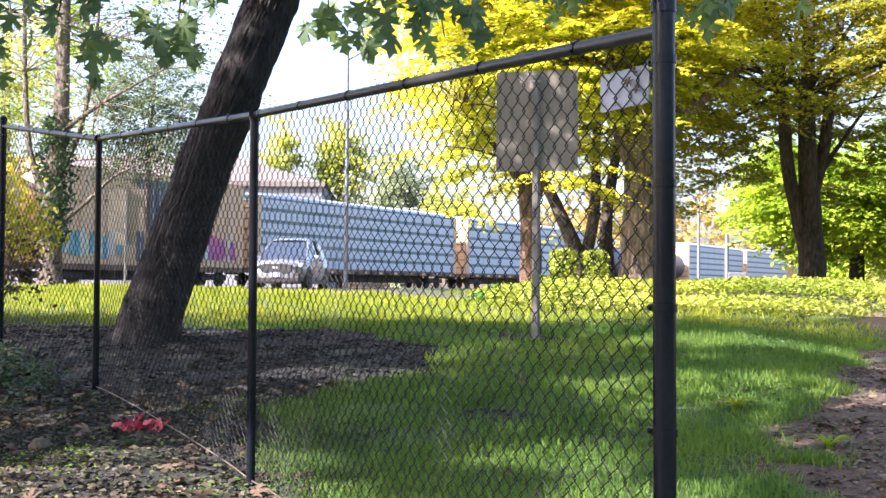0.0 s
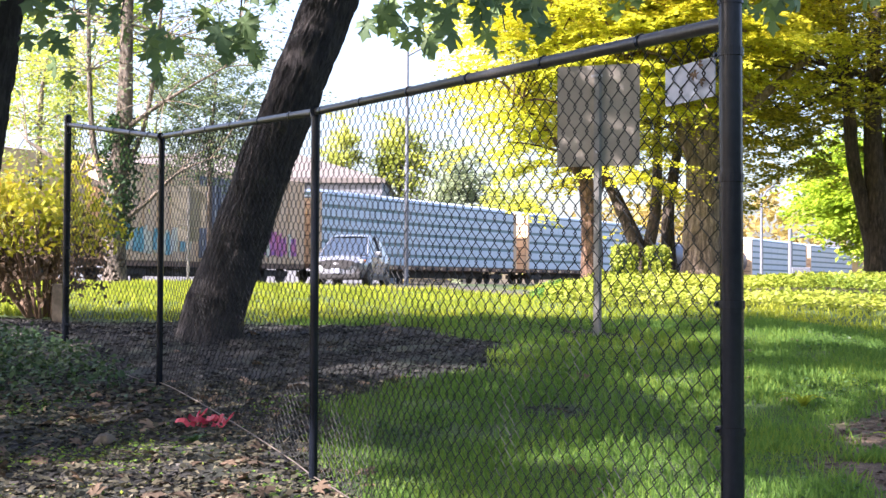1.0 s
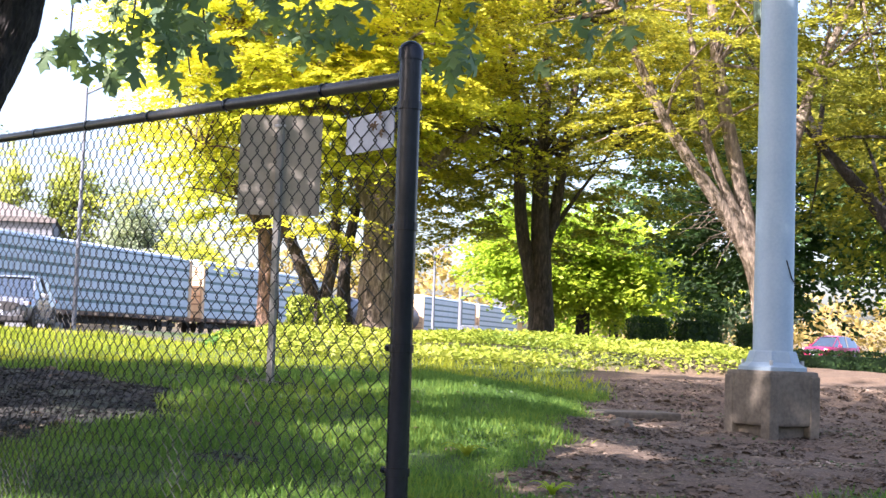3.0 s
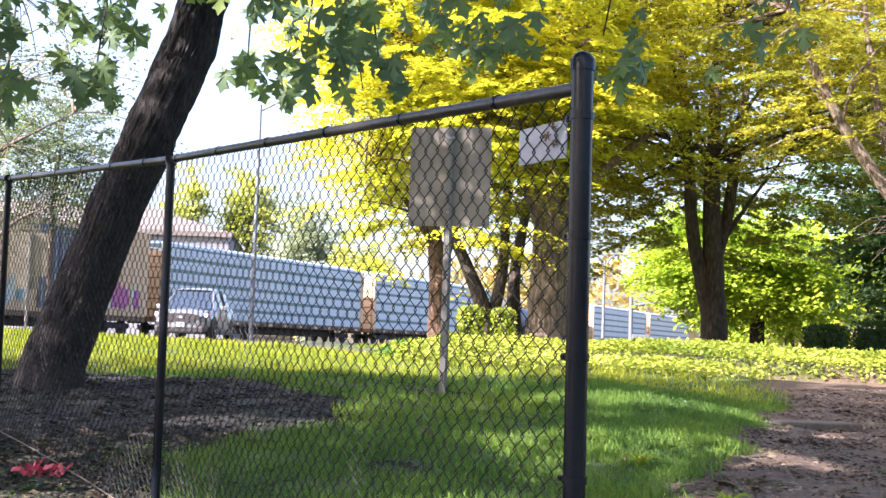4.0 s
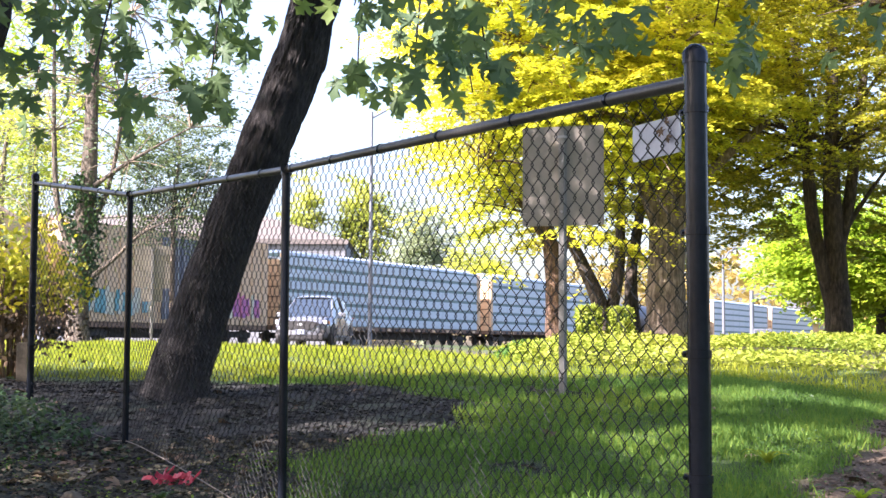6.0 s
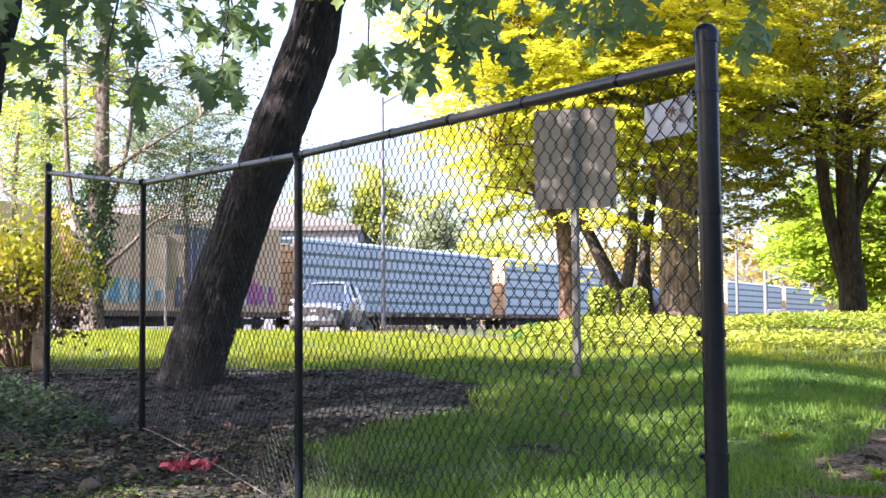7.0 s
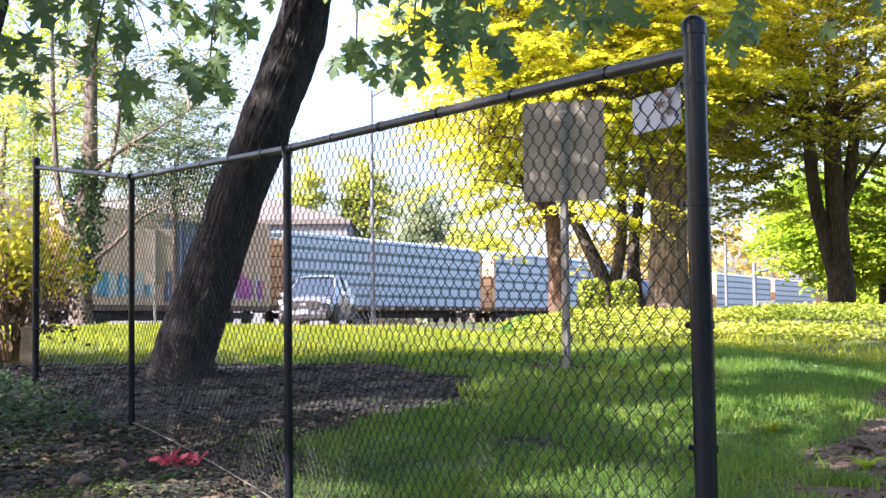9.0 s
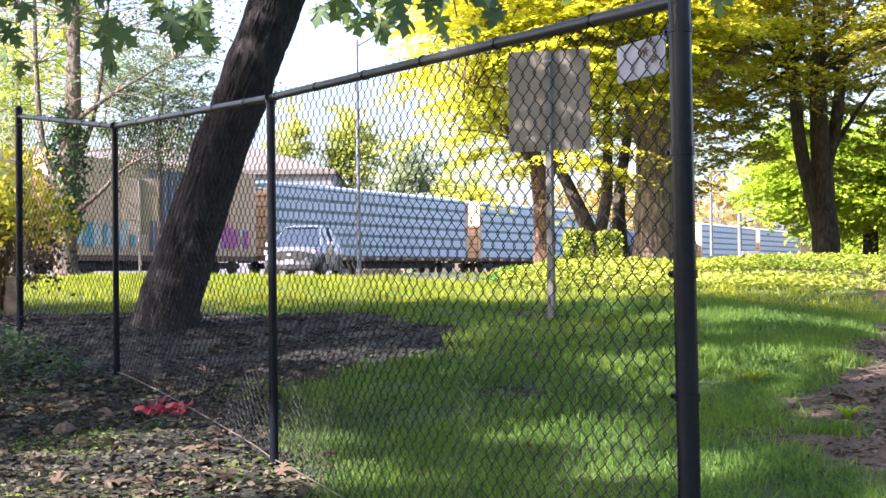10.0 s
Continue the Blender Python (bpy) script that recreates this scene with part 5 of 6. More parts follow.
        part("indicator", Geo().box((0.12, 0.06, 0.10), (1.98, s * 0.88, 0.84), bevel=0.02), M_AMBER, hl)
        part("fog_lamp", Geo().box((0.10, 0.30, 0.16), (2.30, s * 0.66, 0.52), bevel=0.03), M_TRIM, root)
        part("tail_light", Geo().box((0.12, 0.3, 0.14), (-2.28, s * 0.72, 1.02), bevel=0.03), M_TAIL, root)
        part("side_trim", Geo().box((2.4, 0.05, 0.16), (0, s * 0.95, 0.30), bevel=0.02), M_TRIM, root)
        for x in (-1.42, 1.45):
            m = Matrix.Translation((x, s * 0.84, 0.37)) @ Matrix.Rotation(-s * math.pi / 2, 4, "X")
            wheel = part("wheel", Geo().lathe([(0.22, -0.11), (0.34, -0.12), (0.37, -0.09), (0.37, 0.09), (0.34, 0.125), (0.25, 0.125)], seg=24, m=m), M_RUBBER, root, smooth=True)
            part("rim", Geo().lathe([(0.25, 0.10), (0.24, 0.12), (0.20, 0.09), (0.06, 0.10), (0.05, 0.13), (0.001, 0.13)], seg=20, m=m), M_GALV, wheel)
            for q in range(5):
                a = 2 * math.pi * q / 5
                part("spoke", Geo().box((0.19, 0.06, 0.03), (0.13, 0, 0.125), m @ Matrix.Rotation(a, 4, "Z")), M_SILVER, wheel)
            part("wheel_arch", Geo().lathe([(0.37, 0.0), (0.44, 0.0), (0.44, 0.13), (0.41, 0.13)], seg=24, m=Matrix.Translation((x, s * 0.83, 0.38)) @ Matrix.Rotation(-s * math.pi / 2, 4, "X")), M_TRIM, root)
    ring = [(-0.58, 0.84), (-0.30, 0.88), (0.30, 0.88), (0.58, 0.84), (0.66, 0.76), (0.40, 0.58), (-0.40, 0.58), (-0.66, 0.76)]
    part("grille", Geo().add([(2.28, y, zz) for y, zz in ring] + [(2.44, y * 0.96, zz) for y, zz in ring], [tuple(range(8)), tuple(range(15, 7, -1))] + [(i, i + 8, (i + 1) % 8 + 8, (i + 1) % 8) for i in range(8)]), M_TRIM, root)
    part("badge", Geo().lathe([(0.09, 0), (0.09, 0.01)], seg=18, m=Matrix.Translation((2.442, 0, 0.76)) @ Matrix.Rotation(math.pi / 2, 4, "Y") @ Matrix.Diagonal((0.5, 1, 1, 1))), M_GALV, root)
    part("lower_bumper", Geo().box((0.20, 1.62, 0.24), (2.30, 0, 0.36), bevel=0.06), M_TRIM, root)
    part("number_plate", Geo().box((0.012, 0.31, 0.155), (2.44, 0, 0.52)), M_WHITE_SIGN, root)
    return root


suv("silver five-door SUV with a black grille on the road", M_SILVER, (-3.75, 46.4, gz(-3.75, 46.4)), -98)
suv("magenta-red car passing behind a clipped hedge", M_RED_PAINT, (45.6, 81.5, gz(45.6, 81.5)), 212)


# ---- poles and building ----
M_LAMP_POLE = two_scale("pale_grey_steel", (0.10, 0.115, 0.135), (0.15, 0.165, 0.19), 0.55, 0.1, 20, 2, 0.03)
M_GREEN_POLE = two_scale("dark_green_paint", (0.02, 0.04, 0.035), (0.05, 0.08, 0.07), 0.5, 0.0, 20, 2, 0.03)
M_ROOF = two_scale("pinkish_grey_roof", (0.125, 0.112, 0.105), (0.165, 0.148, 0.138), 0.8, 0.0, 3, 0.3, 0.05)
M_WALL = two_scale("blue_grey_wall", (0.15, 0.16, 0.18), (0.20, 0.21, 0.23), 0.8, 0.0, 3, 0.3, 0.05)


def street_lamp(x, y, top, arms, label, r=0.11):
    zg = gz(x, y)
    root = thing("street_lamp", label, "lamp", (x, y, zg), group="street lamps")
    h = top - zg
    part("pole", Geo().lathe([(r * 1.6, 0), (r * 1.6, 0.08), (r, 0.1), (r * 0.6, h)], seg=14), M_LAMP_POLE, root, smooth=True)
    for a in arms:
        part("arm", Geo().tube([(0, 0, h - 0.3), (a * 0.4, 0, h + 0.15), (a, 0, h + 0.35)], [0.05, 0.045, 0.035], 8), M_LAMP_POLE, root, smooth=True)
        part("lamp_head", Geo().box((0.65, 0.28, 0.12), (a * 1.15, 0, h + 0.33), bevel=0.04), M_LAMP_POLE, root)


street_lamp(-2.45, 61, 12.2, (2.0,), "tall pale steel street lamp with a curved arm")
street_lamp(14.44, 64.2, 5.9, (0.7, -0.7), "slim street lamp with two short arms", 0.09)
street_lamp(20.2, 66, 4.3, (), "plain pale steel pole beside the junction", 0.08)


def signal():
    x, y = 16.0, 65
    zg = gz(x, y)
    root = thing("traffic_signal", "traffic signal pole with a mast arm and signal head", "signal", (x, y, zg))
    h = 2.75
    part("pole", Geo().lathe([(0.17, 0), (0.13, 0.1), (0.11, h + 0.4)], seg=14), M_LAMP_POLE, root, smooth=True)
    part("mast_arm", Geo().tube([(0, 0, h - 0.05), (1.2, 0, h + 0.15), (3.2, 0, h + 0.2)], [0.09, 0.08, 0.05], 10), M_LAMP_POLE, root, smooth=True)
    head = part("signal_head", Geo().box((0.36, 0.3, 0.95), (3.0, 0, h - 0.05), bevel=0.04), M_TRIM, root)
    for k in range(3):
        part("visor", Geo().lathe([(0.12, 0), (0.13, 0.16)], (0, 0, 0), 10, Matrix.Translation((3.0, -0.15, h - 0.35 + 0.3 * k)) @ Matrix.Rotation(math.pi / 2, 4, "X")), M_TRIM, head)
    part("street_plate", Geo().box((0.8, 0.04, 0.6), (1.9, -0.05, h - 0.15), bevel=0.015), M_WALL, root)
    part("control_box", Geo().box((0.9, 0.4, 0.8), (0.5, 0, 0.9), bevel=0.05), M_LAMP_POLE, root)


signal()


def green_post():
    x, y = 8.3, 16.2
    root = thing("lamp_post", "slim dark green painted lamp post", "post", (x, y, gz(x, y)))
    h = 4.6
    part("shaft", Geo().lathe([(0.10, 0), (0.10, 0.25), (0.065, 0.3), (0.05, h)], seg=14), M_GREEN_POLE, root, smooth=True)
    part("lantern", Geo().lathe([(0.06, h), (0.2, h + 0.1), (0.22, h + 0.45), (0.08, h + 0.6)], seg=12), M_GREEN_POLE, root)


green_post()


def warehouse():
    x0, x1, y0, y1, eave, ridge = -75.0, -6.2, 110.0, 138.0, 10.0, 12.7
    root = thing("warehouse", "large low building with a pinkish-grey hipped roof", "building", (x0, y0, 1.2))
    off = Vector((x0, y0, 1.2))
    w, d = x1 - x0, y1 - y0
    part("wall", Geo().box((w - 0.5, d - 0.5, eave - 1.2), (w / 2, d / 2, (eave - 1.2) / 2)), M_WALL, root)
    e, r = eave - 1.2, ridge - 1.2
    part("roof", Geo().add([(0, 0, e), (w, 0, e), (w, d, e), (0, d, e), (4, 7, r), (w - 8, 7, r), (w - 8, d - 7, r), (4, d - 7, r)], [(0, 1, 5, 4), (1, 2, 6, 5), (2, 3, 7, 6), (3, 0, 4, 7), (4, 5, 6, 7), (3, 2, 1, 0)]), M_ROOF, root)
    part("fascia", Geo().box((w, 0.12, 0.4), (w / 2, -0.07, e - 0.1)), M_ROOF, root)


warehouse()


# ---- hedges, shrubs and ground cover ----
def clipped_hedge(x, y, w, d, h, mat, label, n, leaf=0.06, turn=0):
    zg = gz(x, y)
    root = thing("hedge", label, "hedge", (x, y, zg), turn, "clipped hedges")
    P = RNG.uniform(-0.5, 0.5, (n, 3))
    f = RNG.integers(0, 5, n)
    for i, (ax, s) in enumerate(((0, -0.5), (0, 0.5), (1, -0.5), (1, 0.5), (2, 0.5))):
        P[f == i, ax] = s + RNG.normal(0, 0.02, (f == i).sum())
    P = P * np.array([w, d, h]) + np.array([0, 0, h / 2])
    U = RNG.normal(size=P.shape)
    N = RNG.normal(0, 0.6, P.shape) + (P - np.array([0, 0, h / 2])) / np.array([w, d, h]) * 2
    part("foliage", cloud("foliage", P, U, N, leaf * RNG.uniform(0.7, 1.4, n), LEAF, LEAF_FACES, mat), None, root)
    core = Geo()
    for k in range(14):
        core.tube([(RNG.uniform(-0.3, 0.3) * w, RNG.uniform(-0.3, 0.3) * d, -0.05), (RNG.uniform(-0.4, 0.4) * w, RNG.uniform(-0.4, 0.4) * d, h * 0.9)], [0.03, 0.012], 5)
    part("stem", core, M_BARK_DARK, root)
    # plain dark box stands in for the shade inside the hedge
    part("dark_shade_core", Geo().box((w * 0.86, d * 0.86, h * 0.9), (0, 0, h * 0.45), bevel=0.05), M_DARK_IVY, root)


clipped_hedge(2.58, 20.5, 0.33, 0.4, 0.54, M_IVY, "small clipped green hedge cube in the ivy bed", 1500)
clipped_hedge(3.08, 20.5, 0.33, 0.4, 0.52, M_IVY, "small clipped green hedge cube beside its twin", 1500)
clipped_hedge(11.75, 29, 0.8, 0.8, 1.0, M_DEEP, "dark clipped hedge block under the trees", 2200, 0.08)
clipped_hedge(14.9, 30, 0.6, 0.8, 1.1, M_DEEP, "tall dark clipped hedge block under the trees", 2200, 0.08)
clipped_hedge(13.2, 29.5, 0.9, 0.8, 1.25, M_DEEP, "wide dark clipped hedge block under the trees", 2400, 0.08)
clipped_hedge(14.5, 23.0, 4.6, 0.7, 0.55, M_DEEP, "long low dark clipped hedge along the street", 5000, 0.07, -20)


def yellow_shrub(x, y, h, w, n, label):
    zg = gz(x, y)
    root = thing("shrub", label, "shrub", (x, y, zg))
    g = Geo()
    tips = []
    for k in range(34):
        a = RNG.uniform(0, 2 * math.pi)
        r = w * RNG.uniform(0.2, 1) ** 0.5
        tip = (r * math.cos(a), r * math.sin(a), h * RNG.uniform(0.45, 0.98) * (1 - 0.25 * (r / w) ** 2))
        limb(g, (0.12 * math.cos(a), 0.12 * math.sin(a), -0.05), tip, 0.016, 0.005, 0.12, 5, 5)
        tips.append(tip)
    part("stem", g, M_RUST, root)
    C = np.array(tips)[RNG.integers(0, len(tips), n)] + RNG.normal(0, 0.14, (n, 3))
    C = C[C[:, 2] > h * 0.42]
    n = len(C)
    count = int(n * 0.8)
    B = np.array(tips)[RNG.integers(0, len(tips), count)] * np.array([1, 1, 0.6]) + RNG.normal(0, 0.15, (count, 3))
    B[:, 2] = np.maximum(B[:, 2], 0.15)
    part("dry_foliage", cloud("dry_foliage", B, RNG.normal(size=B.shape), RNG.normal(size=B.shape), RNG.uniform(0.04, 0.08, len(B)), LEAF, LEAF_FACES, M_LITTER), None, root, "reddish-brown withered leaves")
    part("foliage", cloud("foliage", C, RNG.normal(size=C.shape) + np.array([0, 0, 0.4]), RNG.normal(size=C.shape), RNG.uniform(0.05, 0.10, n), LEAF, LEAF_FACES, M_SHRUB), None, root)


yellow_shrub(-3.95, 12.3, 1.42, 0.62, 2600, "bushy shrub with bright yellow leaves and reddish stems")
yellow_shrub(-4.75, 12.6, 1.35, 0.6, 2200, "bushy yellow-leaved shrub beside another")
tagged(new("utility_box", Geo().box((0.12, 0.15, 0.36), (-3.62, 11.75, gz(-3.62, 11.75) + 0.18), bevel=0.015).mesh("utility_box", M_CONCRETE)), "small beige utility box under the shrub", "box")


def scatter(n, x0, x1, y0, y1, keep):
    X, Y = RNG.uniform(x0, x1, n), RNG.uniform(y0, y1, n)
    k = RNG.uniform(0, 1, n) < keep(X, Y)
    X, Y = X[k], Y[k]
    return np.stack([X, Y, height(X, Y)], 1)


def stuff(name, mesh, label, category):
    return tagged(new(name, mesh), label, category, kind="stuff")


P = scatter(70000, 0.9, 11, 13.4, 21, lambda x, y: (bed_mask(x, y) > 0.12) * 1.0)
lift = RNG.uniform(0, 1, len(P)) ** 0.7 * (0.13 + 0.09 * np.sin(1.7 * P[:, 0] + 0.6 * P[:, 1]) * np.sin(1.1 * P[:, 1]))
P[:, 2] += np.maximum(lift, 0.02)
stuff("ivy_bed", cloud("ivy_bed", P, RNG.normal(size=P.shape) * np.array([1, 1, 0.35]), RNG.normal(0, 0.45, P.shape) + np.array([0, -0.25, 1.0]), RNG.uniform(0.035, 0.068, len(P)),
      [(0, 0, 0), (0.25, 0.4, 0.03), (0.55, 0.3, 0), (1, 0, -0.08), (0.55, -0.3, 0), (0.25, -0.4, 0.03)], [(5, 4, 3, 2, 1, 0)], M_IVY), "sunlit carpet of pale green ivy", "ivy")

P = scatter(26000, -5.4, -1.7, 8.0, 11.3, lambda x, y: np.exp(-(((x + 3.6) / 1.25) ** 2 + ((y - 9.4) / 0.8) ** 2)) * ((x + 2.07) * 1.58 + (y - 8.89) * 1.12 < -0.1))
P[:, 2] += RNG.uniform(0.02, 0.30, len(P)) * np.exp(-(((P[:, 0] + 3.6) / 1.4) ** 2 + ((P[:, 1] - 9.4) / 1.0) ** 2))
stuff("ground_ivy", cloud("ground_ivy", P, RNG.normal(size=P.shape) * np.array([1, 1, 0.5]), RNG.normal(0, 0.5, P.shape) + np.array([0, -0.3, 1.0]), RNG.uniform(0.025, 0.06, len(P)), LEAF, LEAF_FACES, M_DARK_IVY), "dark low ivy growing along the fence foot", "ivy")


def turf_keep(x, y):
    k = (1 - mulch_mask(x, y)) * (1 - dirt_mask(x, y)) * (1 - road_mask(x, y)) * (1 - bed_mask(x, y))
    patch = np.array([noise.noise((a * 0.9, b * 0.9, 5)) for a, b in zip(x, y)])
    fine = np.array([noise.noise((a * 2.3, b * 2.3, 8)) for a, b in zip(x, y)])
    return k * np.clip(0.85 + 0.5 * patch + 0.9 * fine, 0.12, 1)


BLADE = [(0, 0.06, 0), (0, -0.06, 0), (0.6, -0.045, 0.06), (0.6, 0.045, 0.06), (1, 0, 0.28)]
BLADE_FACES = [(0, 1, 2, 3), (3, 2, 4)]


def grass(n, x0, x1, y0, y1, lo, hi, mat=M_GRASS):
    P = scatter(n, x0, x1, y0, y1, turf_keep)
    P[:, 2] -= 0.005
    U = RNG.normal(0, 0.42, P.shape) * np.array([1, 1, 0]) + np.array([0, 0, 1.0])
    N = RNG.normal(size=P.shape) * np.array([1, 1, 0.1]) + np.array([-0.5, -0.4, 0.2])
    tall = np.array([1 + 0.5 * noise.noise((a * 1.6, b * 1.6, 9)) for a, b in P[:, :2]])
    return cloud("lawn_grass", P, U, N, RNG.uniform(lo, hi, len(P)) * tall, BLADE, BLADE_FACES, mat)


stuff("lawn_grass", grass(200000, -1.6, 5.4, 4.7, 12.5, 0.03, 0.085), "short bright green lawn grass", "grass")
# far lawn strip takes the brightened grass colour to look sunlit
stuff("lawn_grass", grass(100000, -9, 6.0, 12.3, 26, 0.05, 0.11, M_SUN_GRASS), "lawn grass towards the road, coloured as if in bright sun", "grass")

# bark chips, twigs and fallen leaves
CHIP = [(-0.5, -0.22, 0), (0.5, -0.18, 0), (0.42, 0.22, 0.03), (-0.46, 0.18, 0.05), (-0.4, -0.15, 0.14), (0.4, -0.12, 0.12), (0.34, 0.14, 0.16), (-0.38, 0.12, 0.18)]
CHIP_FACES = [(4, 5, 6, 7), (0, 1, 5, 4), (3, 0, 4, 7)]
M_CHIP = foliage("bark_chips", [(0.0, (0.008, 0.008, 0.008)), (0.55, (0.026, 0.026, 0.025)), (0.82, (0.064, 0.060, 0.056)), (1.0, (0.28, 0.26, 0.24))], 0.0, 0.9, 0.9, 0.2)
M_GRAVEL = foliage("pale_wood_chips", [(0.0, (0.04, 0.029, 0.021)), (0.5, (0.13, 0.098, 0.072)), (0.82, (0.27, 0.215, 0.165)), (1.0, (0.50, 0.42, 0.34))], 0.0, 0.9, 0.9, 0.2)


def flat_cloud(name, P, lo, hi, shape, faces, mat, label, category, tilt=0.25):
    U = RNG.normal(size=P.shape) * np.array([1, 1, 0.15])
    N = RNG.normal(0, tilt, P.shape) + np.array([0, 0, 1.0])
    stuff(name, cloud(name, P, U, N, RNG.uniform(lo, hi, len(P)), shape, faces, mat), label, category)


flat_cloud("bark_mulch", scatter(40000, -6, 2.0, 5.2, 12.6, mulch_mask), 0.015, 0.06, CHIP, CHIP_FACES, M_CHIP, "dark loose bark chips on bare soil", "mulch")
flat_cloud("wood_chips", scatter(48000, 1.4, 8.5, 4.8, 13.4, dirt_mask), 0.014, 0.05, CHIP, CHIP_FACES, M_GRAVEL, "brown wood chips and gravel on trodden soil", "wood chips")
P = scatter(5200, -6, 8.5, 4.2, 13.0, lambda x, y: 0.035 + 0.5 * mulch_mask(x, y) * (y < 8.8) + 0.16 * dirt_mask(x, y))
P[:, 2] += 0.015
flat_cloud("fallen_leaves", P, 0.045, 0.12, MAPLE, MAPLE_FACES, M_LITTER, "scattered dry brown maple leaves", "leaves", 0.4)


M_DUFF = foliage("rotting_leaf_litter", [(0.0, (0.026, 0.026, 0.019)), (0.5, (0.075, 0.072, 0.05)), (0.82, (0.17, 0.15, 0.10)), (1.0, (0.36, 0.27, 0.17))], 0.1, 1.2, 0.9, 0.2)
P = scatter(24000, -5.5, 0.3, 4.3, 8.9, mulch_mask)
P[:, 2] += RNG.uniform(0.0, 0.02, len(P))
flat_cloud("leaf_litter", P, 0.02, 0.06, LEAF, LEAF_FACES, M_DUFF, "brown and grey rotting leaf litter on bare soil", "leaves", 0.5)


def weedy(x, y):
    n = np.array([noise.noise((a * 1.4, b * 1.4, 21)) for a, b in zip(x, y)])
    return np.clip(3 * (n - 0.05), 0, 1)


M_LEAFY = foliage("green_ivy_leaves", [(0.0, (0.05, 0.13, 0.03)), (0.6, (0.10, 0.22, 0.04)), (1.0, (0.24, 0.34, 0.06))], 0.35, 0.6)
M_CLOVER = foliage("clover_leaves", [(0.0, (0.03, 0.075, 0.02)), (0.6, (0.06, 0.12, 0.03)), (1.0, (0.13, 0.19, 0.05))], 0.3, 1.0)
P = scatter(60000, -1.0, 6.5, 5.2, 13.0, lambda x, y: weedy(x, y) * (1 - mulch_mask(x, y)) * (1 - 0.8 * dirt_mask(x, y)))
P[:, 2] += RNG.uniform(0.005, 0.045, len(P))
flat_cloud("clover", P, 0.018, 0.04, LEAF, LEAF_FACES, M_CLOVER, "low dark clover among the lawn grass", "clover", 0.5)
P = scatter(20000, -5, 0.2, 4.6, 8.4, lambda x, y: np.clip(weedy(x, y) + 0.1, 0, 1) * mulch_mask(x, y))
P[:, 2] += RNG.uniform(0.0, 0.025, len(P))
flat_cloud("moss_patch", P, 0.012, 0.035, LEAF, LEAF_FACES, M_GRASS, "patchy moss and seedlings on bare soil", "moss", 0.6)


Q = RNG.normal(0, 1, (2600, 2)) * np.array([0.26, 0.4]) + np.array([1.45, 19.0])
P = np.stack([Q[:, 0], Q[:, 1], height(Q[:, 0], Q[:, 1])], 1)
P[:, 2] += RNG.uniform(0.02, 0.34, len(P)) * np.exp(-((Q[:, 0] - 1.45) / 0.4) ** 2 - ((Q[:, 1] - 19.0) / 0.7) ** 2)
flat_cloud("ground_ivy", P, 0.04, 0.085, LEAF, LEAF_FACES, M_LEAFY, "mound of fresh green ivy at the edge of the bed", "ivy", 0.7)


# ---- small things on the ground ----
def scrap():
    x, y = -1.47, 7.45
    m, nt, b = material("red_plastic_tape", 0.45)
    col = ramp(nt, noisy(nt, 25), [(0.3, (0.30, 0.01, 0.03)), (0.7, (0.55, 0.04, 0.08))])
    nt.links.new(col, b.inputs["Base Color"])
    root = thing("tape_scrap", "crumpled scrap of pinkish-red plastic tape", "litter", (x, y, gz(x, y)))
    rng = random.Random(3)
    for k in range(9):
        pts = []
        p = Vector((rng.uniform(-0.06, 0.06), rng.uniform(-0.05, 0.05), 0.02))
        a = rng.uniform(0, 6.3)
        g = Geo()
        for i in range(7):
            a += rng.uniform(-1, 1)
            p = p + Vector((0.022 * math.cos(a), 0.02 * math.sin(a), rng.uniform(-0.02, 0.03)))
            p.z = max(0.012, min(p.z, 0.1))
            pts.append(p.copy())
        g.v = [tuple(q + Vector((0, 0, -0.012))) for q in pts] + [tuple(q + Vector((0.01, 0.008, 0.014))) for q in pts] + [tuple(q + Vector((0.003, 0.006, -0.012))) for q in pts] + [tuple(q + Vector((0.013, 0.014, 0.014))) for q in pts]
        for i in range(6):
            g.f += [(i, i + 1, 8 + i, 7 + i), (14 + i, 21 + i, 22 + i, 15 + i), (7 + i, 8 + i, 22 + i, 21 + i)]
        part("strip", g, m, root)


scrap()


def stone(x, y, sx, sy, sz, seed, mat, label):
    bm = bmesh.new()
    bmesh.ops.create_icosphere(bm, subdivisions=3, radius=1)
    for v in bm.verts:
        v.co *= 1 + 0.25 * noise.noise(v.co * 1.3 + Vector((seed, 0, 0))) + 0.08 * noise.noise(v.co * 4)
        v.co = Vector((v.co.x * sx, v.co.y * sy, v.co.z * sz))
    me = bpy.data.meshes.new("stone")
    bm.to_mesh(me)
    bm.free()
    me.materials.append(mat)
    ob = new("stone", me)
    ob.location = (x, y, gz(x, y) + sz * 0.3)
    tagged(ob, label, "stone")


stone(3.98, 10.0, 0.11, 0.09, 0.06, 1.0, M_CONCRETE, "flat grey stone lying on the trodden soil")
stone(-2.0, 7.2, 0.06, 0.05, 0.05, 2.0, M_CONCRETE, "small grey stone on the bark mulch")
stone(-1.05, 8.6, 0.10, 0.05, 0.03, 3.0, M_CONCRETE, "pale flat stone on the bark mulch")
tagged(new("paving_slab", Geo().box((1.1, 0.45, 0.12), (4.45, 11.35, gz(4.45, 11.35) - 0.025), bevel=0.02).mesh("paving_slab", M_CONCRETE)), "half-buried concrete slab beside the footing", "slab")


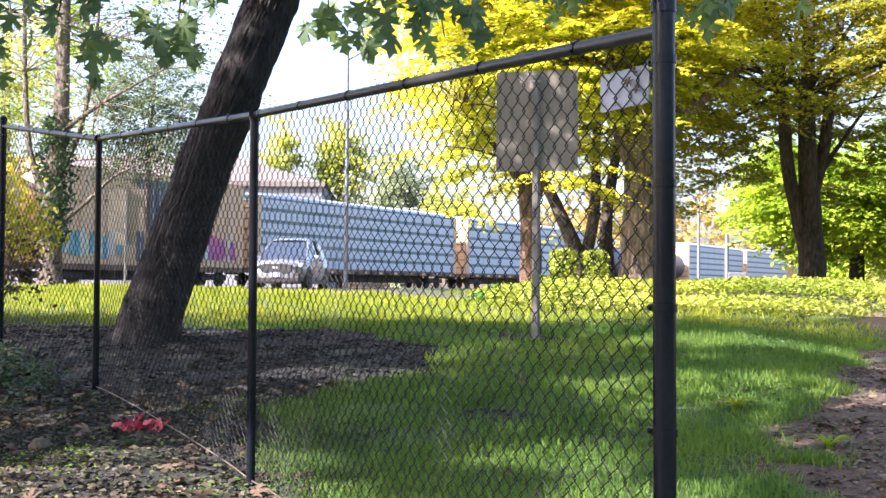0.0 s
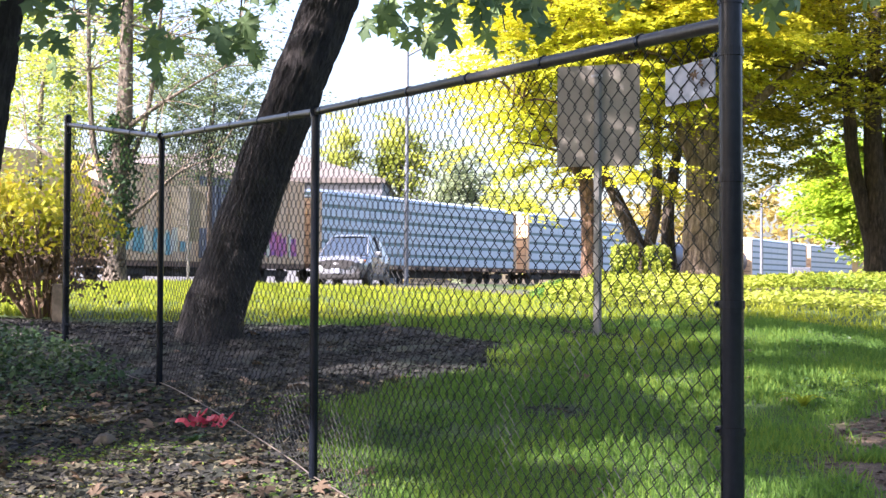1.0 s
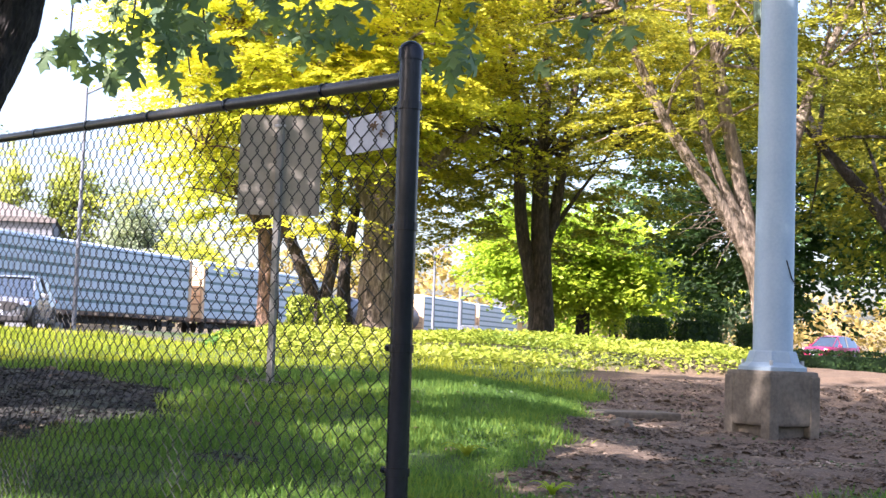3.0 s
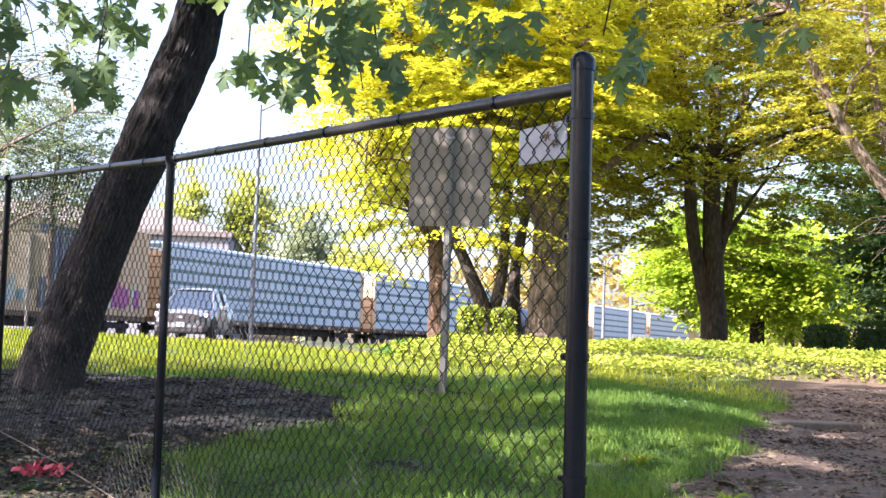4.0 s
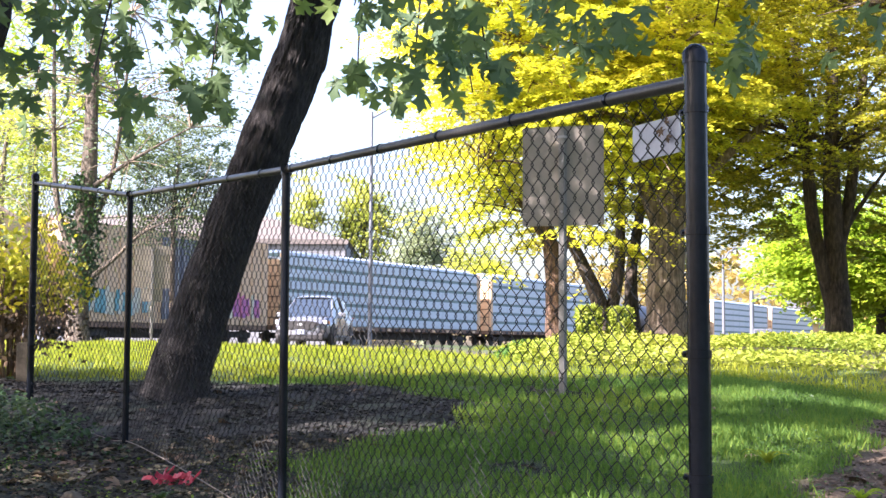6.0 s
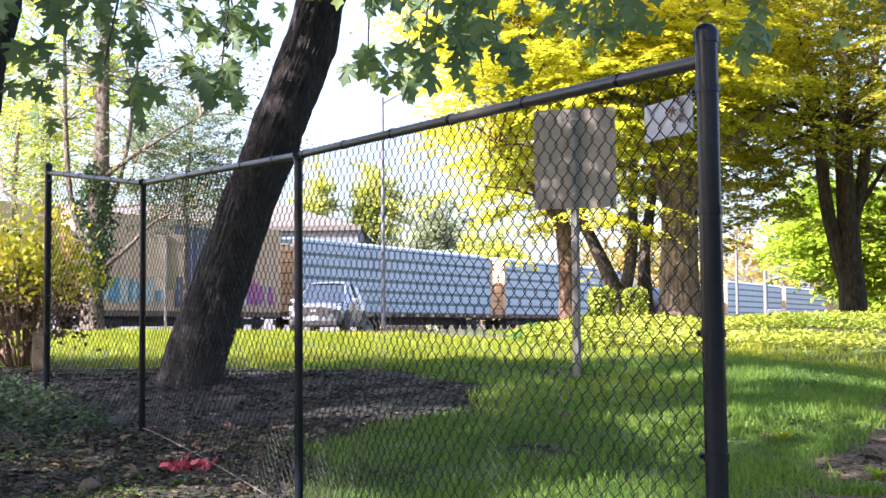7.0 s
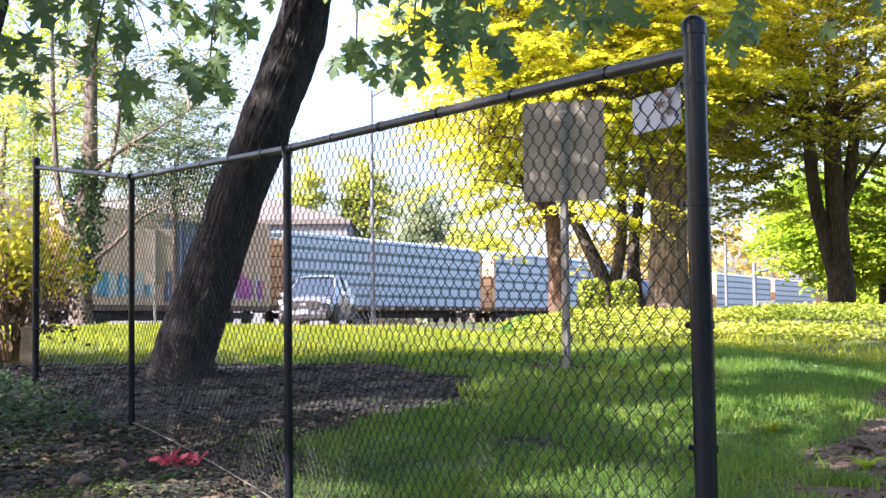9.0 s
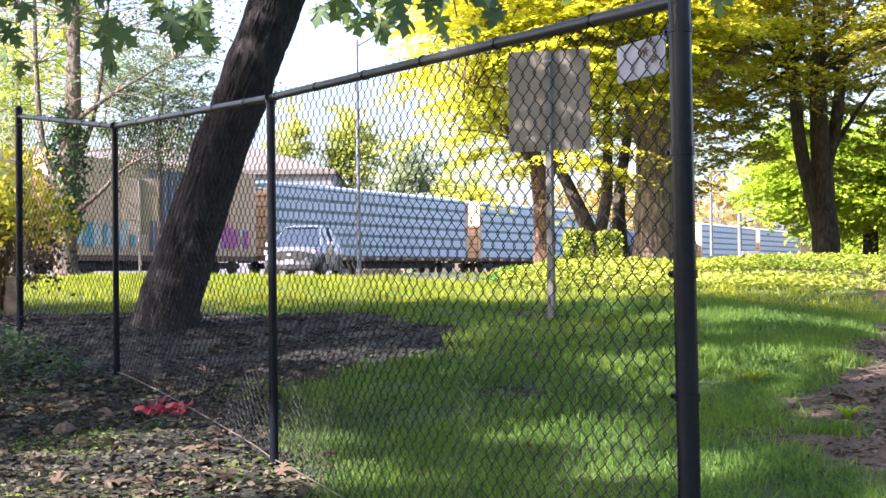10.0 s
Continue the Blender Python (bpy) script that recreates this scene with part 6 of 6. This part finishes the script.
def weed(x, y, n, h, mat, label):
    root = thing("weed", label, "plant", (x, y, gz(x, y)))
    for k in range(n):
        a = 2 * math.pi * k / n + RNG.uniform(-0.3, 0.3)
        L = h * RNG.uniform(0.7, 1.2)
        g = Geo()
        for i in range(6):
            t = i / 5
            c = Vector((math.cos(a) * L * 0.8 * t, math.sin(a) * L * 0.8 * t, L * (1.1 * t - 0.75 * t * t)))
            w = 0.016 * (1 - t) ** 0.6 + 0.001
            s = Vector((-math.sin(a), math.cos(a), 0)) * w
            g.v += [tuple(c - s), tuple(c + Vector((0, 0, -0.004))), tuple(c + s)]
        for i in range(5):
            g.f += [(3 * i, 3 * i + 1, 3 * i + 4, 3 * i + 3), (3 * i + 1, 3 * i + 2, 3 * i + 5, 3 * i + 4)]
        part("leaf", g, mat, root)


weed(2.18, 8.0, 11, 0.2, M_SUN_GRASS, "yellowing tuft of strap-shaped leaves")
weed(2.45, 7.0, 12, 0.16, M_GREEN, "low green tuft at the edge of the lawn")


def grass_tuft(x, y, wide, n, h, label):
    """A loose tuft of long blades on the trodden soil."""
    root = thing("grass_tuft", label, "grass", (x, y, gz(x, y)))
    Q = RNG.normal(0, 1, (n, 3)) * np.array([wide, wide * 0.6, 0])
    Q[:, 2] = [gz(x + a, y + b) - root.location.z - 0.005 for a, b in Q[:, :2]]
    U = RNG.normal(0, 0.5, Q.shape) * np.array([1, 1, 0]) + np.array([0, 0, 1.0])
    tagged(part("turf", cloud("turf", Q, U, RNG.normal(size=Q.shape) * np.array([1, 1, 0.1]), RNG.uniform(0.5 * h, h, n), BLADE, BLADE_FACES, M_GRASS), None, root), kind="stuff")


grass_tuft(2.2, 6.6, 0.10, 340, 0.10, "loose green grass tuft on the trodden soil")
grass_tuft(2.95, 6.5, 0.09, 420, 0.13, "upright green grass tuft on the trodden soil")
grass_tuft(3.45, 6.05, 0.15, 640, 0.10, "wide green grass tuft among fallen leaves")
grass_tuft(4.1, 6.0, 0.14, 420, 0.09, "low green grass tuft beside fallen leaves")
grass_tuft(1.7, 6.9, 0.12, 320, 0.09, "small green grass tuft near the fence post")
weed(-1.45, 7.0, 8, 0.12, M_DARK_IVY, "small dark weed on the bark mulch")
